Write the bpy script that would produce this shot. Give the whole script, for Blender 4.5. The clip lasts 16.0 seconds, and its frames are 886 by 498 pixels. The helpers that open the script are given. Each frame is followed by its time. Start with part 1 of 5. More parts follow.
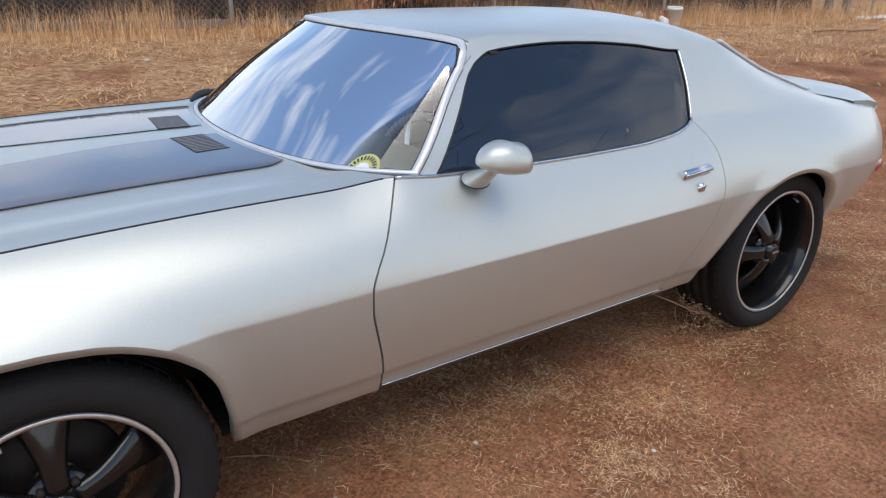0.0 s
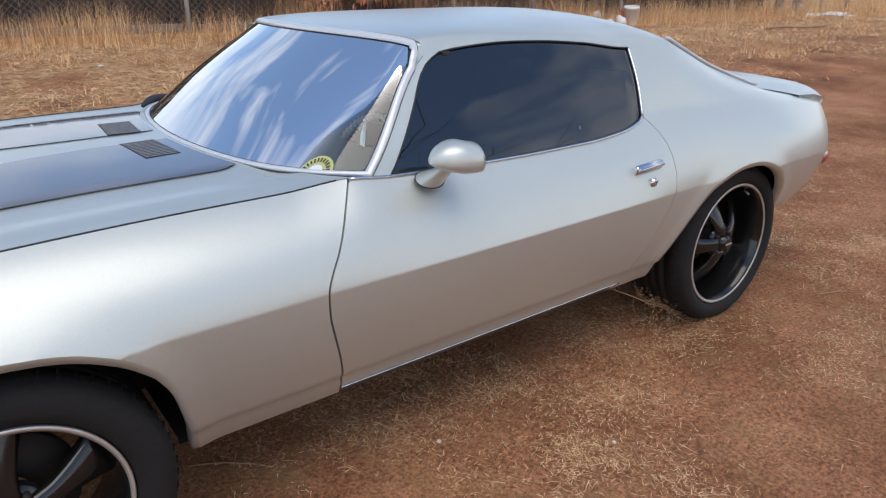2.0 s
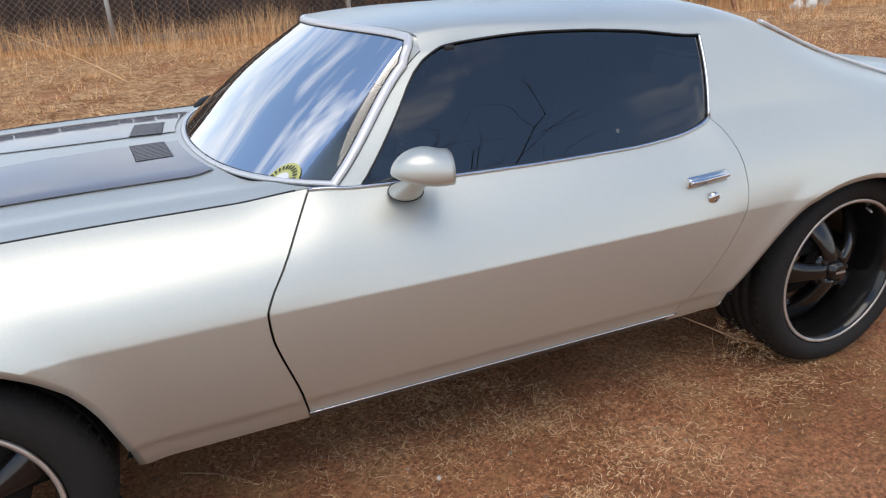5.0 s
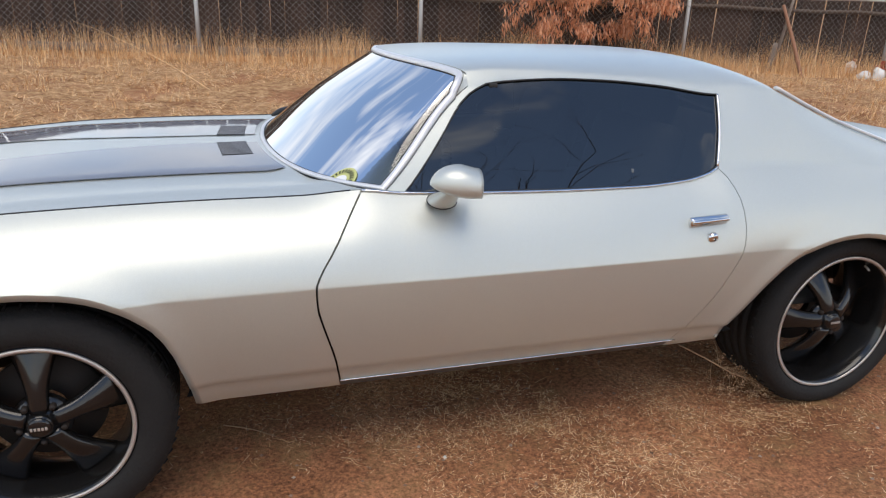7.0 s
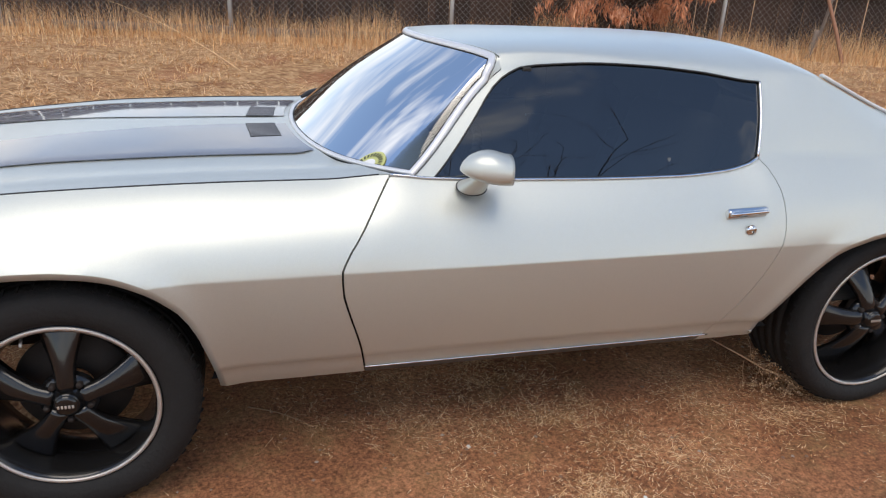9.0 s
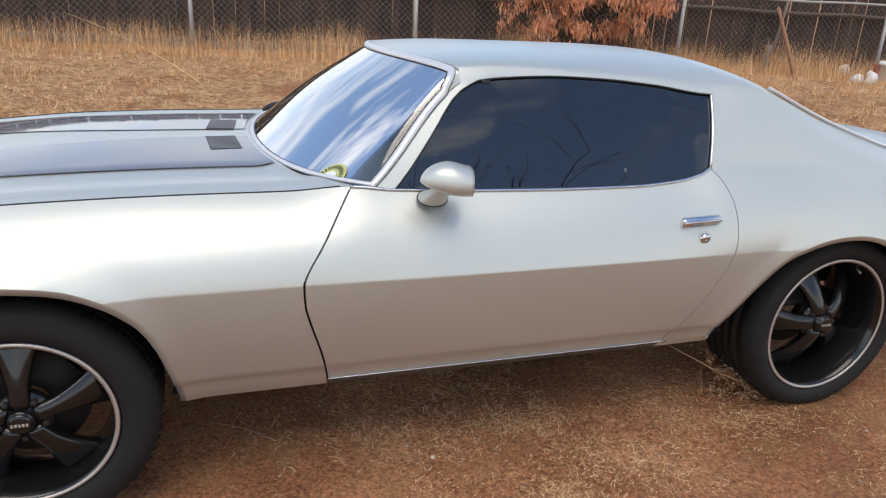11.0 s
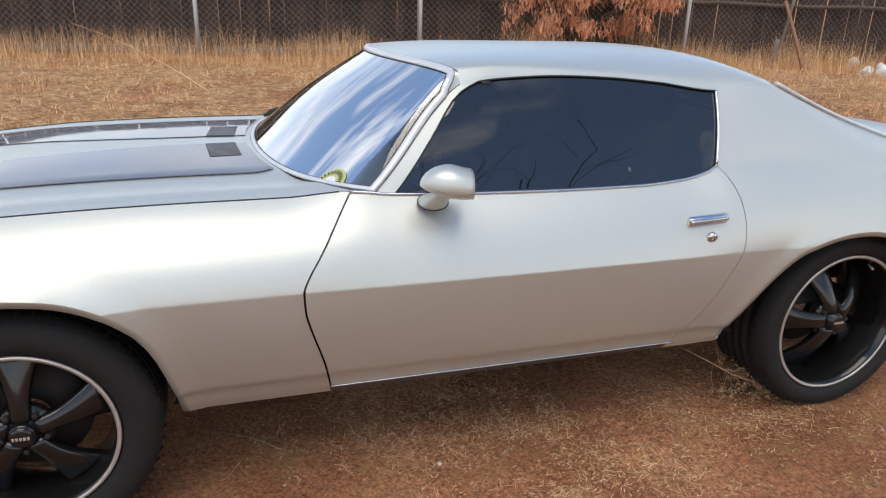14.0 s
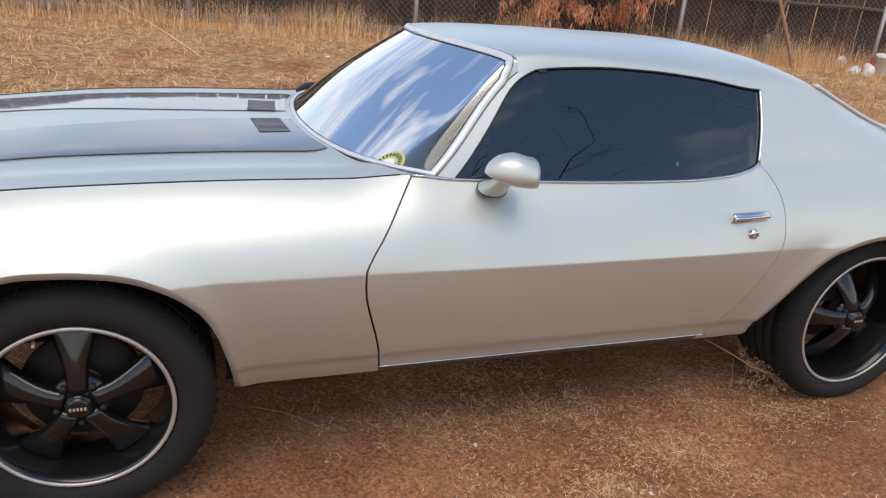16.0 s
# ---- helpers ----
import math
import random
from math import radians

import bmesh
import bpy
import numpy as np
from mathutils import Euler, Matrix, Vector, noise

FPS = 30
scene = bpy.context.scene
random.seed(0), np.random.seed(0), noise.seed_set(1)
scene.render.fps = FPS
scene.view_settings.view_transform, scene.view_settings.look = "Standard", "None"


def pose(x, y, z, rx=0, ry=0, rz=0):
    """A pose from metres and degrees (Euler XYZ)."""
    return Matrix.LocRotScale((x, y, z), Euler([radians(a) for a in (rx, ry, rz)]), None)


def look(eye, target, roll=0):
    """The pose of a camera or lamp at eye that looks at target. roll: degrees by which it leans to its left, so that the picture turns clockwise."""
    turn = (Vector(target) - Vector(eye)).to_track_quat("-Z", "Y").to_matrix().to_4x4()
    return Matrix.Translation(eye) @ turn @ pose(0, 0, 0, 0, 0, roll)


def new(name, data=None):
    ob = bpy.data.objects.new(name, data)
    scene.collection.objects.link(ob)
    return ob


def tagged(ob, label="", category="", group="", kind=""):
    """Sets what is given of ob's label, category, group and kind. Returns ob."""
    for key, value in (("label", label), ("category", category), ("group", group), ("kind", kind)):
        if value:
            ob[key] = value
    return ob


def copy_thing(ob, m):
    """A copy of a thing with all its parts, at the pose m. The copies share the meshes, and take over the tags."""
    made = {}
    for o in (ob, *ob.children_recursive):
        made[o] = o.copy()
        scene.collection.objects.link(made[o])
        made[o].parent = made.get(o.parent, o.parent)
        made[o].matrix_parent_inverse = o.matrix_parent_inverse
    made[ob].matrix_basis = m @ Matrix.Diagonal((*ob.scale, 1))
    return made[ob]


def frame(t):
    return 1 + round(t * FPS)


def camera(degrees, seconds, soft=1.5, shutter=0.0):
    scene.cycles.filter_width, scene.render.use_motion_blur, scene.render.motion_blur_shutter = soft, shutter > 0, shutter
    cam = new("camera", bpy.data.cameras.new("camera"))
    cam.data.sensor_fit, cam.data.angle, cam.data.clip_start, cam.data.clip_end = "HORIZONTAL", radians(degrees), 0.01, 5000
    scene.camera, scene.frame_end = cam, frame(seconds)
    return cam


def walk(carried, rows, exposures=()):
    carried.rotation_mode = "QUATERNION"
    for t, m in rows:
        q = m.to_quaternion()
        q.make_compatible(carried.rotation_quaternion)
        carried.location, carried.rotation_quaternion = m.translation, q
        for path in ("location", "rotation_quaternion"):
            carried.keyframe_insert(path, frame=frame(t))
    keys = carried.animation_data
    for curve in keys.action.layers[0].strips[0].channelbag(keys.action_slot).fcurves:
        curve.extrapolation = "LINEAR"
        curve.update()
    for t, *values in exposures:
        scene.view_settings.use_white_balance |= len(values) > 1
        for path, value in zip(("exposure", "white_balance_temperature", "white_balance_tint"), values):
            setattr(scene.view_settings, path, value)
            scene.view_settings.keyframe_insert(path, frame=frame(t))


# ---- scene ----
cam = camera(65.0, 16.0, soft=1.2)
PATH = [
    (0, (0.009, -2.297, 1.445), (1.056, -0.766, 0.697), 0.8),
    (0.5, (0.014, -2.301, 1.449), (1.111, -0.798, 0.717), 1.0),
    (1, (0.018, -2.303, 1.445), (1.111, -0.794, 0.717), 0.8),
    (1.5, (0.023, -2.317, 1.449), (1.144, -0.833, 0.714), 0.6),
    (2, (0.03, -2.324, 1.443), (1.153, -0.845, 0.7), 0.3),
    (2.5, (0.059, -2.336, 1.441), (1.206, -0.878, 0.696), -0.0),
    (3, (0.122, -2.342, 1.436), (1.191, -0.801, 0.741), 0.7),
    (3.2, (0.164, -2.318, 1.437), (1.201, -0.763, 0.726), -0.4),
    (5.3, (0.608, -2.403, 1.412), (1.286, -0.674, 0.669), -2.8),
    (5.5, (0.586, -2.445, 1.431), (1.341, -0.715, 0.769), -1.9),
    (6, (0.512, -2.607, 1.436), (1.281, -0.887, 0.764), 1.3),
    (6.5, (0.476, -2.666, 1.451), (1.087, -0.868, 0.821), 2.4),
    (7, (0.532, -2.691, 1.451), (1.11, -0.896, 0.784), 2.1),
    (7.5, (0.544, -2.703, 1.457), (1.106, -0.913, 0.766), 1.9),
    (8, (0.542, -2.667, 1.447), (1.054, -0.866, 0.744), 2.0),
    (8.5, (0.539, -2.655, 1.445), (1.044, -0.855, 0.733), 2.7),
    (9, (0.537, -2.652, 1.444), (1.04, -0.852, 0.733), 2.6),
    (9.2, (0.532, -2.654, 1.441), (1.054, -0.855, 0.74), 3.1),
    (11.5, (0.549, -2.675, 1.445), (1.153, -0.89, 0.773), 2.9),
    (12, (0.548, -2.672, 1.442), (1.15, -0.888, 0.768), 3.2),
    (12.5, (0.552, -2.664, 1.443), (1.157, -0.886, 0.754), 3.2),
    (13, (0.566, -2.665, 1.443), (1.206, -0.895, 0.766), 3.1),
    (13.5, (0.577, -2.653, 1.439), (1.157, -0.863, 0.762), 2.5),
    (14, (0.579, -2.653, 1.443), (1.148, -0.856, 0.774), 1.6),
    (14.5, (0.577, -2.65, 1.44), (1.172, -0.861, 0.772), 1.8),
    (15, (0.577, -2.649, 1.437), (1.052, -0.826, 0.766), 2.7),
    (15.5, (0.547, -2.646, 1.44), (0.988, -0.841, 0.698), 4.4),
    (16, (0.348, -2.593, 1.457), (0.984, -0.84, 0.734), 4.8),
]
walk(cam, [(t, look(eye, target, roll)) for t, eye, target, roll in PATH], exposures=[(0, 0.66, 6500, 10), (3.2, 0.60, 6480, 10), (6.0, 0.78, 6900, 10), (16, 0.78, 6900, 10)])

# ---- light ----
world = bpy.data.worlds.new("world")
scene.world = world
world.use_nodes = True
SUN_AZ, SUN_EL = 205.0, 68.0   # degrees clockwise from +y, and up


def build_world():
    nt = world.node_tree
    n, l = nt.nodes, nt.links
    n.clear()
    out, bg = n.new("ShaderNodeOutputWorld"), n.new("ShaderNodeBackground")
    sky = n.new("ShaderNodeTexSky")
    sky.sky_type, sky.sun_disc = "NISHITA", False
    sky.sun_elevation, sky.sun_rotation = radians(SUN_EL), radians(SUN_AZ)
    sky.air_density, sky.dust_density, sky.ozone_density = 0.9, 0.1, 1.0
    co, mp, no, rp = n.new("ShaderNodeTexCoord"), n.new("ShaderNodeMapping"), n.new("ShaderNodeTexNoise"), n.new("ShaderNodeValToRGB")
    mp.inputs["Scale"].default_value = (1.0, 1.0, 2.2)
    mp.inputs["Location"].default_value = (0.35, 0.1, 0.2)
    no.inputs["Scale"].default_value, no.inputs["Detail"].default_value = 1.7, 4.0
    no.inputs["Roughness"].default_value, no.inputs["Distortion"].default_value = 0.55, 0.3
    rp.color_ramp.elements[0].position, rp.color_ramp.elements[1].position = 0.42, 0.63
    dark = n.new("ShaderNodeTexNoise")
    dark.inputs["Scale"].default_value, dark.inputs["Detail"].default_value = 2.6, 5
    cl = n.new("ShaderNodeMix")
    cl.data_type = "RGBA"
    cl.inputs["A"].default_value, cl.inputs["B"].default_value = (2.9, 3.1, 3.5, 1), (8.8, 8.9, 9.0, 1)
    mix = n.new("ShaderNodeMix")
    mix.data_type = "RGBA"
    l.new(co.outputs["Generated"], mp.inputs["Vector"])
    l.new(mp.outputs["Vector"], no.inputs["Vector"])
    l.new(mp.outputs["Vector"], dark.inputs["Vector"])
    # the cover is thicker towards the horizon and breaks up higher in the sky
    sep, low, cover = n.new("ShaderNodeSeparateXYZ"), n.new("ShaderNodeMapRange"), n.new("ShaderNodeMath")
    low.inputs["From Min"].default_value, low.inputs["From Max"].default_value = 0.10, 0.75
    low.inputs["To Min"].default_value, low.inputs["To Max"].default_value = 0.05, -0.10
    cover.operation = "ADD"
    l.new(co.outputs["Generated"], sep.inputs[0])
    l.new(sep.outputs["Z"], low.inputs["Value"])
    l.new(no.outputs["Fac"], cover.inputs[0])
    l.new(low.outputs["Result"], cover.inputs[1])
    l.new(cover.outputs[0], rp.inputs["Fac"])
    l.new(dark.outputs["Fac"], cl.inputs["Factor"])
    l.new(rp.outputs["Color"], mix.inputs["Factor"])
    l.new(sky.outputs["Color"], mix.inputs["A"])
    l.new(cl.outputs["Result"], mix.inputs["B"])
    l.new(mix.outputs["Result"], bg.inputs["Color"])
    l.new(bg.outputs["Background"], out.inputs["Surface"])
    bg.inputs["Strength"].default_value = 0.145


build_world()
sun = new("sun", bpy.data.lights.new("sun", "SUN"))
sun.data.energy, sun.data.angle, sun.data.color = 1.15, radians(48), (1.0, 0.91, 0.78)
a, e = radians(SUN_AZ), radians(SUN_EL)
sun.matrix_world = look((math.sin(a) * math.cos(e) * 30, math.cos(a) * math.cos(e) * 30, math.sin(e) * 30), (0, 0, 0))

# ---- materials ----
def material(name):
    m = bpy.data.materials.new(name)
    m.use_nodes = True
    return m, m.node_tree.nodes, m.node_tree.links, m.node_tree.nodes["Principled BSDF"]


def surface(name, colour, other, rough, scale=8.0, metal=0.0, bump=0.0, bump_scale=60.0, coat=0.0, detail=5, object_random=0.0, spec=0.5):
    """A surface whose colour wanders between two, at two scales, with fine relief."""
    m, n, l, p = material(name)
    co = n.new("ShaderNodeTexCoord")
    big, small = n.new("ShaderNodeTexNoise"), n.new("ShaderNodeTexNoise")
    big.inputs["Scale"].default_value, big.inputs["Detail"].default_value = scale, detail
    small.inputs["Scale"].default_value, small.inputs["Detail"].default_value = scale * 9, 4
    add = n.new("ShaderNodeMath")
    add.operation, add.use_clamp = "MULTIPLY_ADD", True
    add.inputs[1].default_value, add.inputs[2].default_value = 0.45, 0.0
    add2 = n.new("ShaderNodeMath")
    add2.operation, add2.use_clamp = "MULTIPLY_ADD", True
    add2.inputs[1].default_value = 0.6
    mix = n.new("ShaderNodeMix")
    mix.data_type = "RGBA"
    mix.inputs["A"].default_value, mix.inputs["B"].default_value = (*colour, 1), (*other, 1)
    l.new(co.outputs["Object"], big.inputs["Vector"])
    l.new(co.outputs["Object"], small.inputs["Vector"])
    l.new(small.outputs["Fac"], add.inputs[0])
    l.new(big.outputs["Fac"], add2.inputs[0])
    l.new(add.outputs[0], add2.inputs[2])
    l.new(add2.outputs[0], mix.inputs["Factor"])
    last = mix.outputs["Result"]
    if object_random:
        info, hsv, mr = n.new("ShaderNodeObjectInfo"), n.new("ShaderNodeHueSaturation"), n.new("ShaderNodeMapRange")
        mr.inputs["To Min"].default_value, mr.inputs["To Max"].default_value = 1 - object_random, 1 + object_random
        l.new(info.outputs["Random"], mr.inputs["Value"])
        l.new(mr.outputs["Result"], hsv.inputs["Value"])
        l.new(last, hsv.inputs["Color"])
        last = hsv.outputs["Color"]
    l.new(last, p.inputs["Base Color"])
    p.inputs["Roughness"].default_value, p.inputs["Metallic"].default_value = rough, metal
    p.inputs["Coat Weight"].default_value, p.inputs["Coat Roughness"].default_value = coat, 0.04
    p.inputs["Specular IOR Level"].default_value = spec
    if bump:
        b, t = n.new("ShaderNodeBump"), n.new("ShaderNodeTexNoise")
        t.inputs["Scale"].default_value, t.inputs["Detail"].default_value = bump_scale, 6
        b.inputs["Strength"].default_value, b.inputs["Distance"].default_value = bump, 0.02
        l.new(co.outputs["Object"], t.inputs["Vector"])
        l.new(t.outputs["Fac"], b.inputs["Height"])
        l.new(b.outputs["Normal"], p.inputs["Normal"])
    return m


def islands(name, colours, rough=0.85):
    """One colour out of several for each loose piece of a mesh."""
    m, n, l, p = material(name)
    g, r = n.new("ShaderNodeNewGeometry"), n.new("ShaderNodeValToRGB")
    r.color_ramp.interpolation = "LINEAR"
    for k, c in enumerate(colours):
        e = r.color_ramp.elements[k] if k < 2 else r.color_ramp.elements.new(0.5)
        e.position, e.color = k / (len(colours) - 1), (*c, 1)
    for k, c in enumerate(colours):
        r.color_ramp.elements[k].position, r.color_ramp.elements[k].color = k / (len(colours) - 1), (*c, 1)
    l.new(g.outputs["Random Per Island"], r.inputs["Fac"])
    l.new(r.outputs["Color"], p.inputs["Base Color"])
    p.inputs["Roughness"].default_value = rough
    p.inputs["Specular IOR Level"].default_value = 0.25
    return m


def pane(name, tint, gloss=1.5):
    """Window glass: a clear tinted sheet with the gloss of its surface."""
    m, n, l, p = material(name)
    n.remove(p)
    t, g, f, x = n.new("ShaderNodeBsdfTransparent"), n.new("ShaderNodeBsdfGlossy"), n.new("ShaderNodeFresnel"), n.new("ShaderNodeMixShader")
    t.inputs["Color"].default_value = (*tint, 1)
    g.inputs["Roughness"].default_value = 0.012
    f.inputs["IOR"].default_value = gloss
    l.new(f.outputs["Fac"], x.inputs["Fac"])
    l.new(t.outputs["BSDF"], x.inputs[1])
    l.new(g.outputs["BSDF"], x.inputs[2])
    l.new(x.outputs["Shader"], n["Material Output"].inputs["Surface"])
    return m


def ground_material():
    m, n, l, p = material("red_dirt")
    co = n.new("ShaderNodeTexCoord")

    def noise_of(scale, detail=6, rough=0.6):
        t = n.new("ShaderNodeTexNoise")
        t.inputs["Scale"].default_value, t.inputs["Detail"].default_value, t.inputs["Roughness"].default_value = scale, detail, rough
        l.new(co.outputs["Object"], t.inputs["Vector"])
        return t.outputs["Fac"]

    def ramp(fac, stops):
        r = n.new("ShaderNodeValToRGB")
        while len(r.color_ramp.elements) < len(stops):
            r.color_ramp.elements.new(0.5)
        for e, (at, c) in zip(r.color_ramp.elements, stops):
            e.position, e.color = at, (*c, 1)
        l.new(fac, r.inputs["Fac"])
        return r.outputs["Color"]

    def mixed(fac, a, b, mode="MIX"):
        x = n.new("ShaderNodeMix")
        x.data_type, x.blend_type = "RGBA", mode
        for key, v in (("Factor", fac), ("A", a), ("B", b)):
            if isinstance(v, (int, float)):
                x.inputs[key].default_value = v
            else:
                l.new(v, x.inputs[key])
        return x.outputs["Result"]

    soil = ramp(noise_of(1.3), [(0.3, (0.165, 0.067, 0.032)), (0.52, (0.325, 0.142, 0.072)), (0.75, (0.50, 0.25, 0.132))])
    grit = ramp(noise_of(75, 4, 0.75), [(0.34, (0.30, 0.28, 0.26)), (0.5, (0.92, 0.92, 0.92)), (0.66, (1.75, 1.65, 1.5))])
    base = mixed(0.85, soil, grit, "MULTIPLY")
    straw = ramp(noise_of(0.45, 5), [(0.46, (0, 0, 0)), (0.60, (1, 1, 1))])
    patch = ramp(noise_of(5.5, 6, 0.7), [(0.45, (0, 0, 0)), (0.66, (1, 1, 1))])
    both = mixed(1.0, straw, patch, "MULTIPLY")
    hay = ramp(noise_of(38, 5), [(0.3, (0.20, 0.115, 0.05)), (0.7, (0.44, 0.29, 0.13))])
    half = n.new("ShaderNodeMath")
    half.operation = "MULTIPLY"
    half.inputs[1].default_value = 0.5
    l.new(both, half.inputs[0])
    near = mixed(half.outputs[0], base, hay)
    # beyond the driven strip the dirt lies under old trampled grass
    sep, edge = n.new("ShaderNodeSeparateXYZ"), n.new("ShaderNodeMapRange")
    l.new(co.outputs["Object"], sep.inputs[0])
    wob = n.new("ShaderNodeMath")
    wob.operation, wob.inputs[1].default_value = "MULTIPLY_ADD", 5.0
    l.new(noise_of(0.5, 4), wob.inputs[0])
    l.new(sep.outputs["Y"], wob.inputs[2])
    edge.inputs["From Min"].default_value, edge.inputs["From Max"].default_value = 4.6, 9.0
    l.new(wob.outputs[0], edge.inputs["Value"])
    thatch = ramp(noise_of(9, 8, 0.75), [(0.34, (0.12, 0.052, 0.025)), (0.47, (0.38, 0.215, 0.10)), (0.66, (0.68, 0.45, 0.24))])
    cover = ramp(noise_of(1.1, 6, 0.65), [(0.34, (0.1, 0.1, 0.1)), (0.5, (0.85, 0.85, 0.85))])
    amount = n.new("ShaderNodeMath")
    amount.operation = "MULTIPLY"
    l.new(edge.outputs["Result"], amount.inputs[0])
    l.new(cover, amount.inputs[1])
    l.new(mixed(amount.outputs[0], near, thatch), p.inputs["Base Color"])
    p.inputs["Roughness"].default_value = 0.95
    p.inputs["Specular IOR Level"].default_value = 0.15
    b1, b2 = n.new("ShaderNodeBump"), n.new("ShaderNodeBump")
    b1.inputs["Strength"].default_value, b1.inputs["Distance"].default_value = 0.9, 0.02
    b2.inputs["Strength"].default_value, b2.inputs["Distance"].default_value = 0.7, 0.006
    l.new(noise_of(14, 8, 0.7), b1.inputs["Height"])
    l.new(noise_of(120, 4, 0.7), b2.inputs["Height"])
    l.new(b1.outputs["Normal"], b2.inputs["Normal"])
    l.new(b2.outputs["Normal"], p.inputs["Normal"])
    return m


def paint_material():
    """Silver metallic paint: flakes under a clear coat, with a little dust low down."""
    m, n, l, p = material("silver_paint")
    co, fl, rp = n.new("ShaderNodeTexCoord"), n.new("ShaderNodeTexVoronoi"), n.new("ShaderNodeValToRGB")
    fl.inputs["Scale"].default_value = 900
    rp.color_ramp.elements[0].color, rp.color_ramp.elements[1].color = (0.525, 0.541, 0.495, 1), (0.61, 0.628, 0.577, 1)
    l.new(co.outputs["Object"], fl.inputs["Vector"])
    l.new(fl.outputs["Color"], rp.inputs["Fac"])
    film, fr = n.new("ShaderNodeTexNoise"), n.new("ShaderNodeMapRange")
    film.inputs["Scale"].default_value, film.inputs["Detail"].default_value = 3.5, 8
    fr.inputs["To Min"].default_value, fr.inputs["To Max"].default_value = 0.42, 0.52
    l.new(co.outputs["Object"], film.inputs["Vector"])
    l.new(film.outputs["Fac"], fr.inputs["Value"])
    l.new(rp.outputs["Color"], p.inputs["Base Color"])
    l.new(fr.outputs["Result"], p.inputs["Roughness"])
    p.inputs["Metallic"].default_value = 0.64
    p.inputs["Coat Weight"].default_value, p.inputs["Coat Roughness"].default_value = 0.6, 0.20
    return m


PAINT = paint_material()
STRIPE = surface("grey_stripe_paint", (0.070, 0.070, 0.092), (0.095, 0.095, 0.122), 0.36, 5, metal=0.2, coat=1.0, spec=0.35)
CHROME = surface("chrome", (0.72, 0.72, 0.72), (0.62, 0.62, 0.63), 0.12, 12, metal=1.0)
BRIGHT = surface("bright_moulding", (0.72, 0.72, 0.72), (0.64, 0.64, 0.65), 0.38, 14, metal=0.35)
DULL_STEEL = surface("galvanised_steel", (0.46, 0.45, 0.43), (0.34, 0.33, 0.31), 0.55, 9, metal=0.25)
RUBBER = surface("tyre_rubber", (0.011, 0.011, 0.011), (0.022, 0.020, 0.019), 0.75, 14, bump=0.2, bump_scale=90, spec=0.25)
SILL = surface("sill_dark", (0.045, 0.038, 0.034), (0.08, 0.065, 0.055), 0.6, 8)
WIRE = surface("wire_steel", (0.26, 0.25, 0.24), (0.18, 0.17, 0.16), 0.6, 9, metal=0.2)
SLAT = surface("vent_slat", (0.18, 0.18, 0.19), (0.23, 0.23, 0.24), 0.5, 20)
STREAK = surface("dried_water", (0.15, 0.16, 0.17), (0.08, 0.085, 0.09), 0.8, 60)
SEAL_AND_GAP = surface("black_seal_and_gap", (0.012, 0.012, 0.012), (0.02, 0.02, 0.02), 0.55, 20)
GLOSS_BLACK = surface("gloss_black_wheel", (0.006, 0.006, 0.007), (0.012, 0.011, 0.010), 0.20, 14, coat=0.35, spec=0.4)
RING = surface("machined_ring", (0.62, 0.58, 0.54), (0.50, 0.46, 0.42), 0.35, 20, metal=0.6)
DISC = surface("brake_iron", (0.035, 0.024, 0.018), (0.02, 0.016, 0.014), 0.7, 20, metal=0.3)
UNDER = surface("underbody_black", (0.012, 0.011, 0.010), (0.025, 0.02, 0.017), 0.9, 6)
TRIM_IN = surface("interior_vinyl", (0.085, 0.095, 0.10), (0.12, 0.13, 0.13), 0.6, 10, bump=0.2)
SEAT = surface("seat_vinyl", (0.12, 0.13, 0.135), (0.17, 0.18, 0.18), 0.55, 10, bump=0.2)
WHEEL_COVER = surface("steering_cover", (0.16, 0.16, 0.15), (0.24, 0.235, 0.22), 0.6, 40, bump=0.4)
SIDE_GLASS = pane("tinted_side_glass", (0.08, 0.09, 0.10), 2.0)
WIND_GLASS = pane("windshield_glass", (0.68, 0.76, 0.76), 1.5)
LENS_RED = surface("red_lens", (0.35, 0.02, 0.015), (0.28, 0.015, 0.01), 0.2, 9, coat=0.6)
STICKER_Y = surface("yellow_sticker", (0.52, 0.53, 0.20), (0.45, 0.46, 0.17), 0.45, 30)
STICKER_W = surface("white_sticker", (0.75, 0.75, 0.74), (0.66, 0.66, 0.65), 0.45, 30)
INK = surface("dark_ink", (0.03, 0.035, 0.02), (0.05, 0.05, 0.03), 0.5, 30)
DIRT = ground_material()
STRAW = islands("dry_straw", [(0.44, 0.20, 0.085), (0.72, 0.43, 0.21), (0.92, 0.66, 0.40), (0.40, 0.17, 0.075)])
GRASS = islands("dry_grass", [(0.50, 0.235, 0.095), (0.80, 0.475, 0.215), (0.90, 0.655, 0.385), (0.35, 0.145, 0.062)])
PEBBLE = islands("pebbles", [(0.20, 0.11, 0.07), (0.30, 0.20, 0.14), (0.14, 0.075, 0.045), (0.42, 0.33, 0.26)])
NEEDLES = islands("rusty_needles", [(0.58, 0.24, 0.12), (0.74, 0.36, 0.20), (0.44, 0.16, 0.08), (0.78, 0.45, 0.29)])
BOARD = surface("weathered_board", (0.030, 0.017, 0.011), (0.068, 0.038, 0.025), 0.85, 5, bump=0.5, bump_scale=30, object_random=0.35)
RAIL = surface("rail_timber", (0.075, 0.050, 0.036), (0.13, 0.09, 0.066), 0.85, 5, bump=0.5, bump_scale=30)
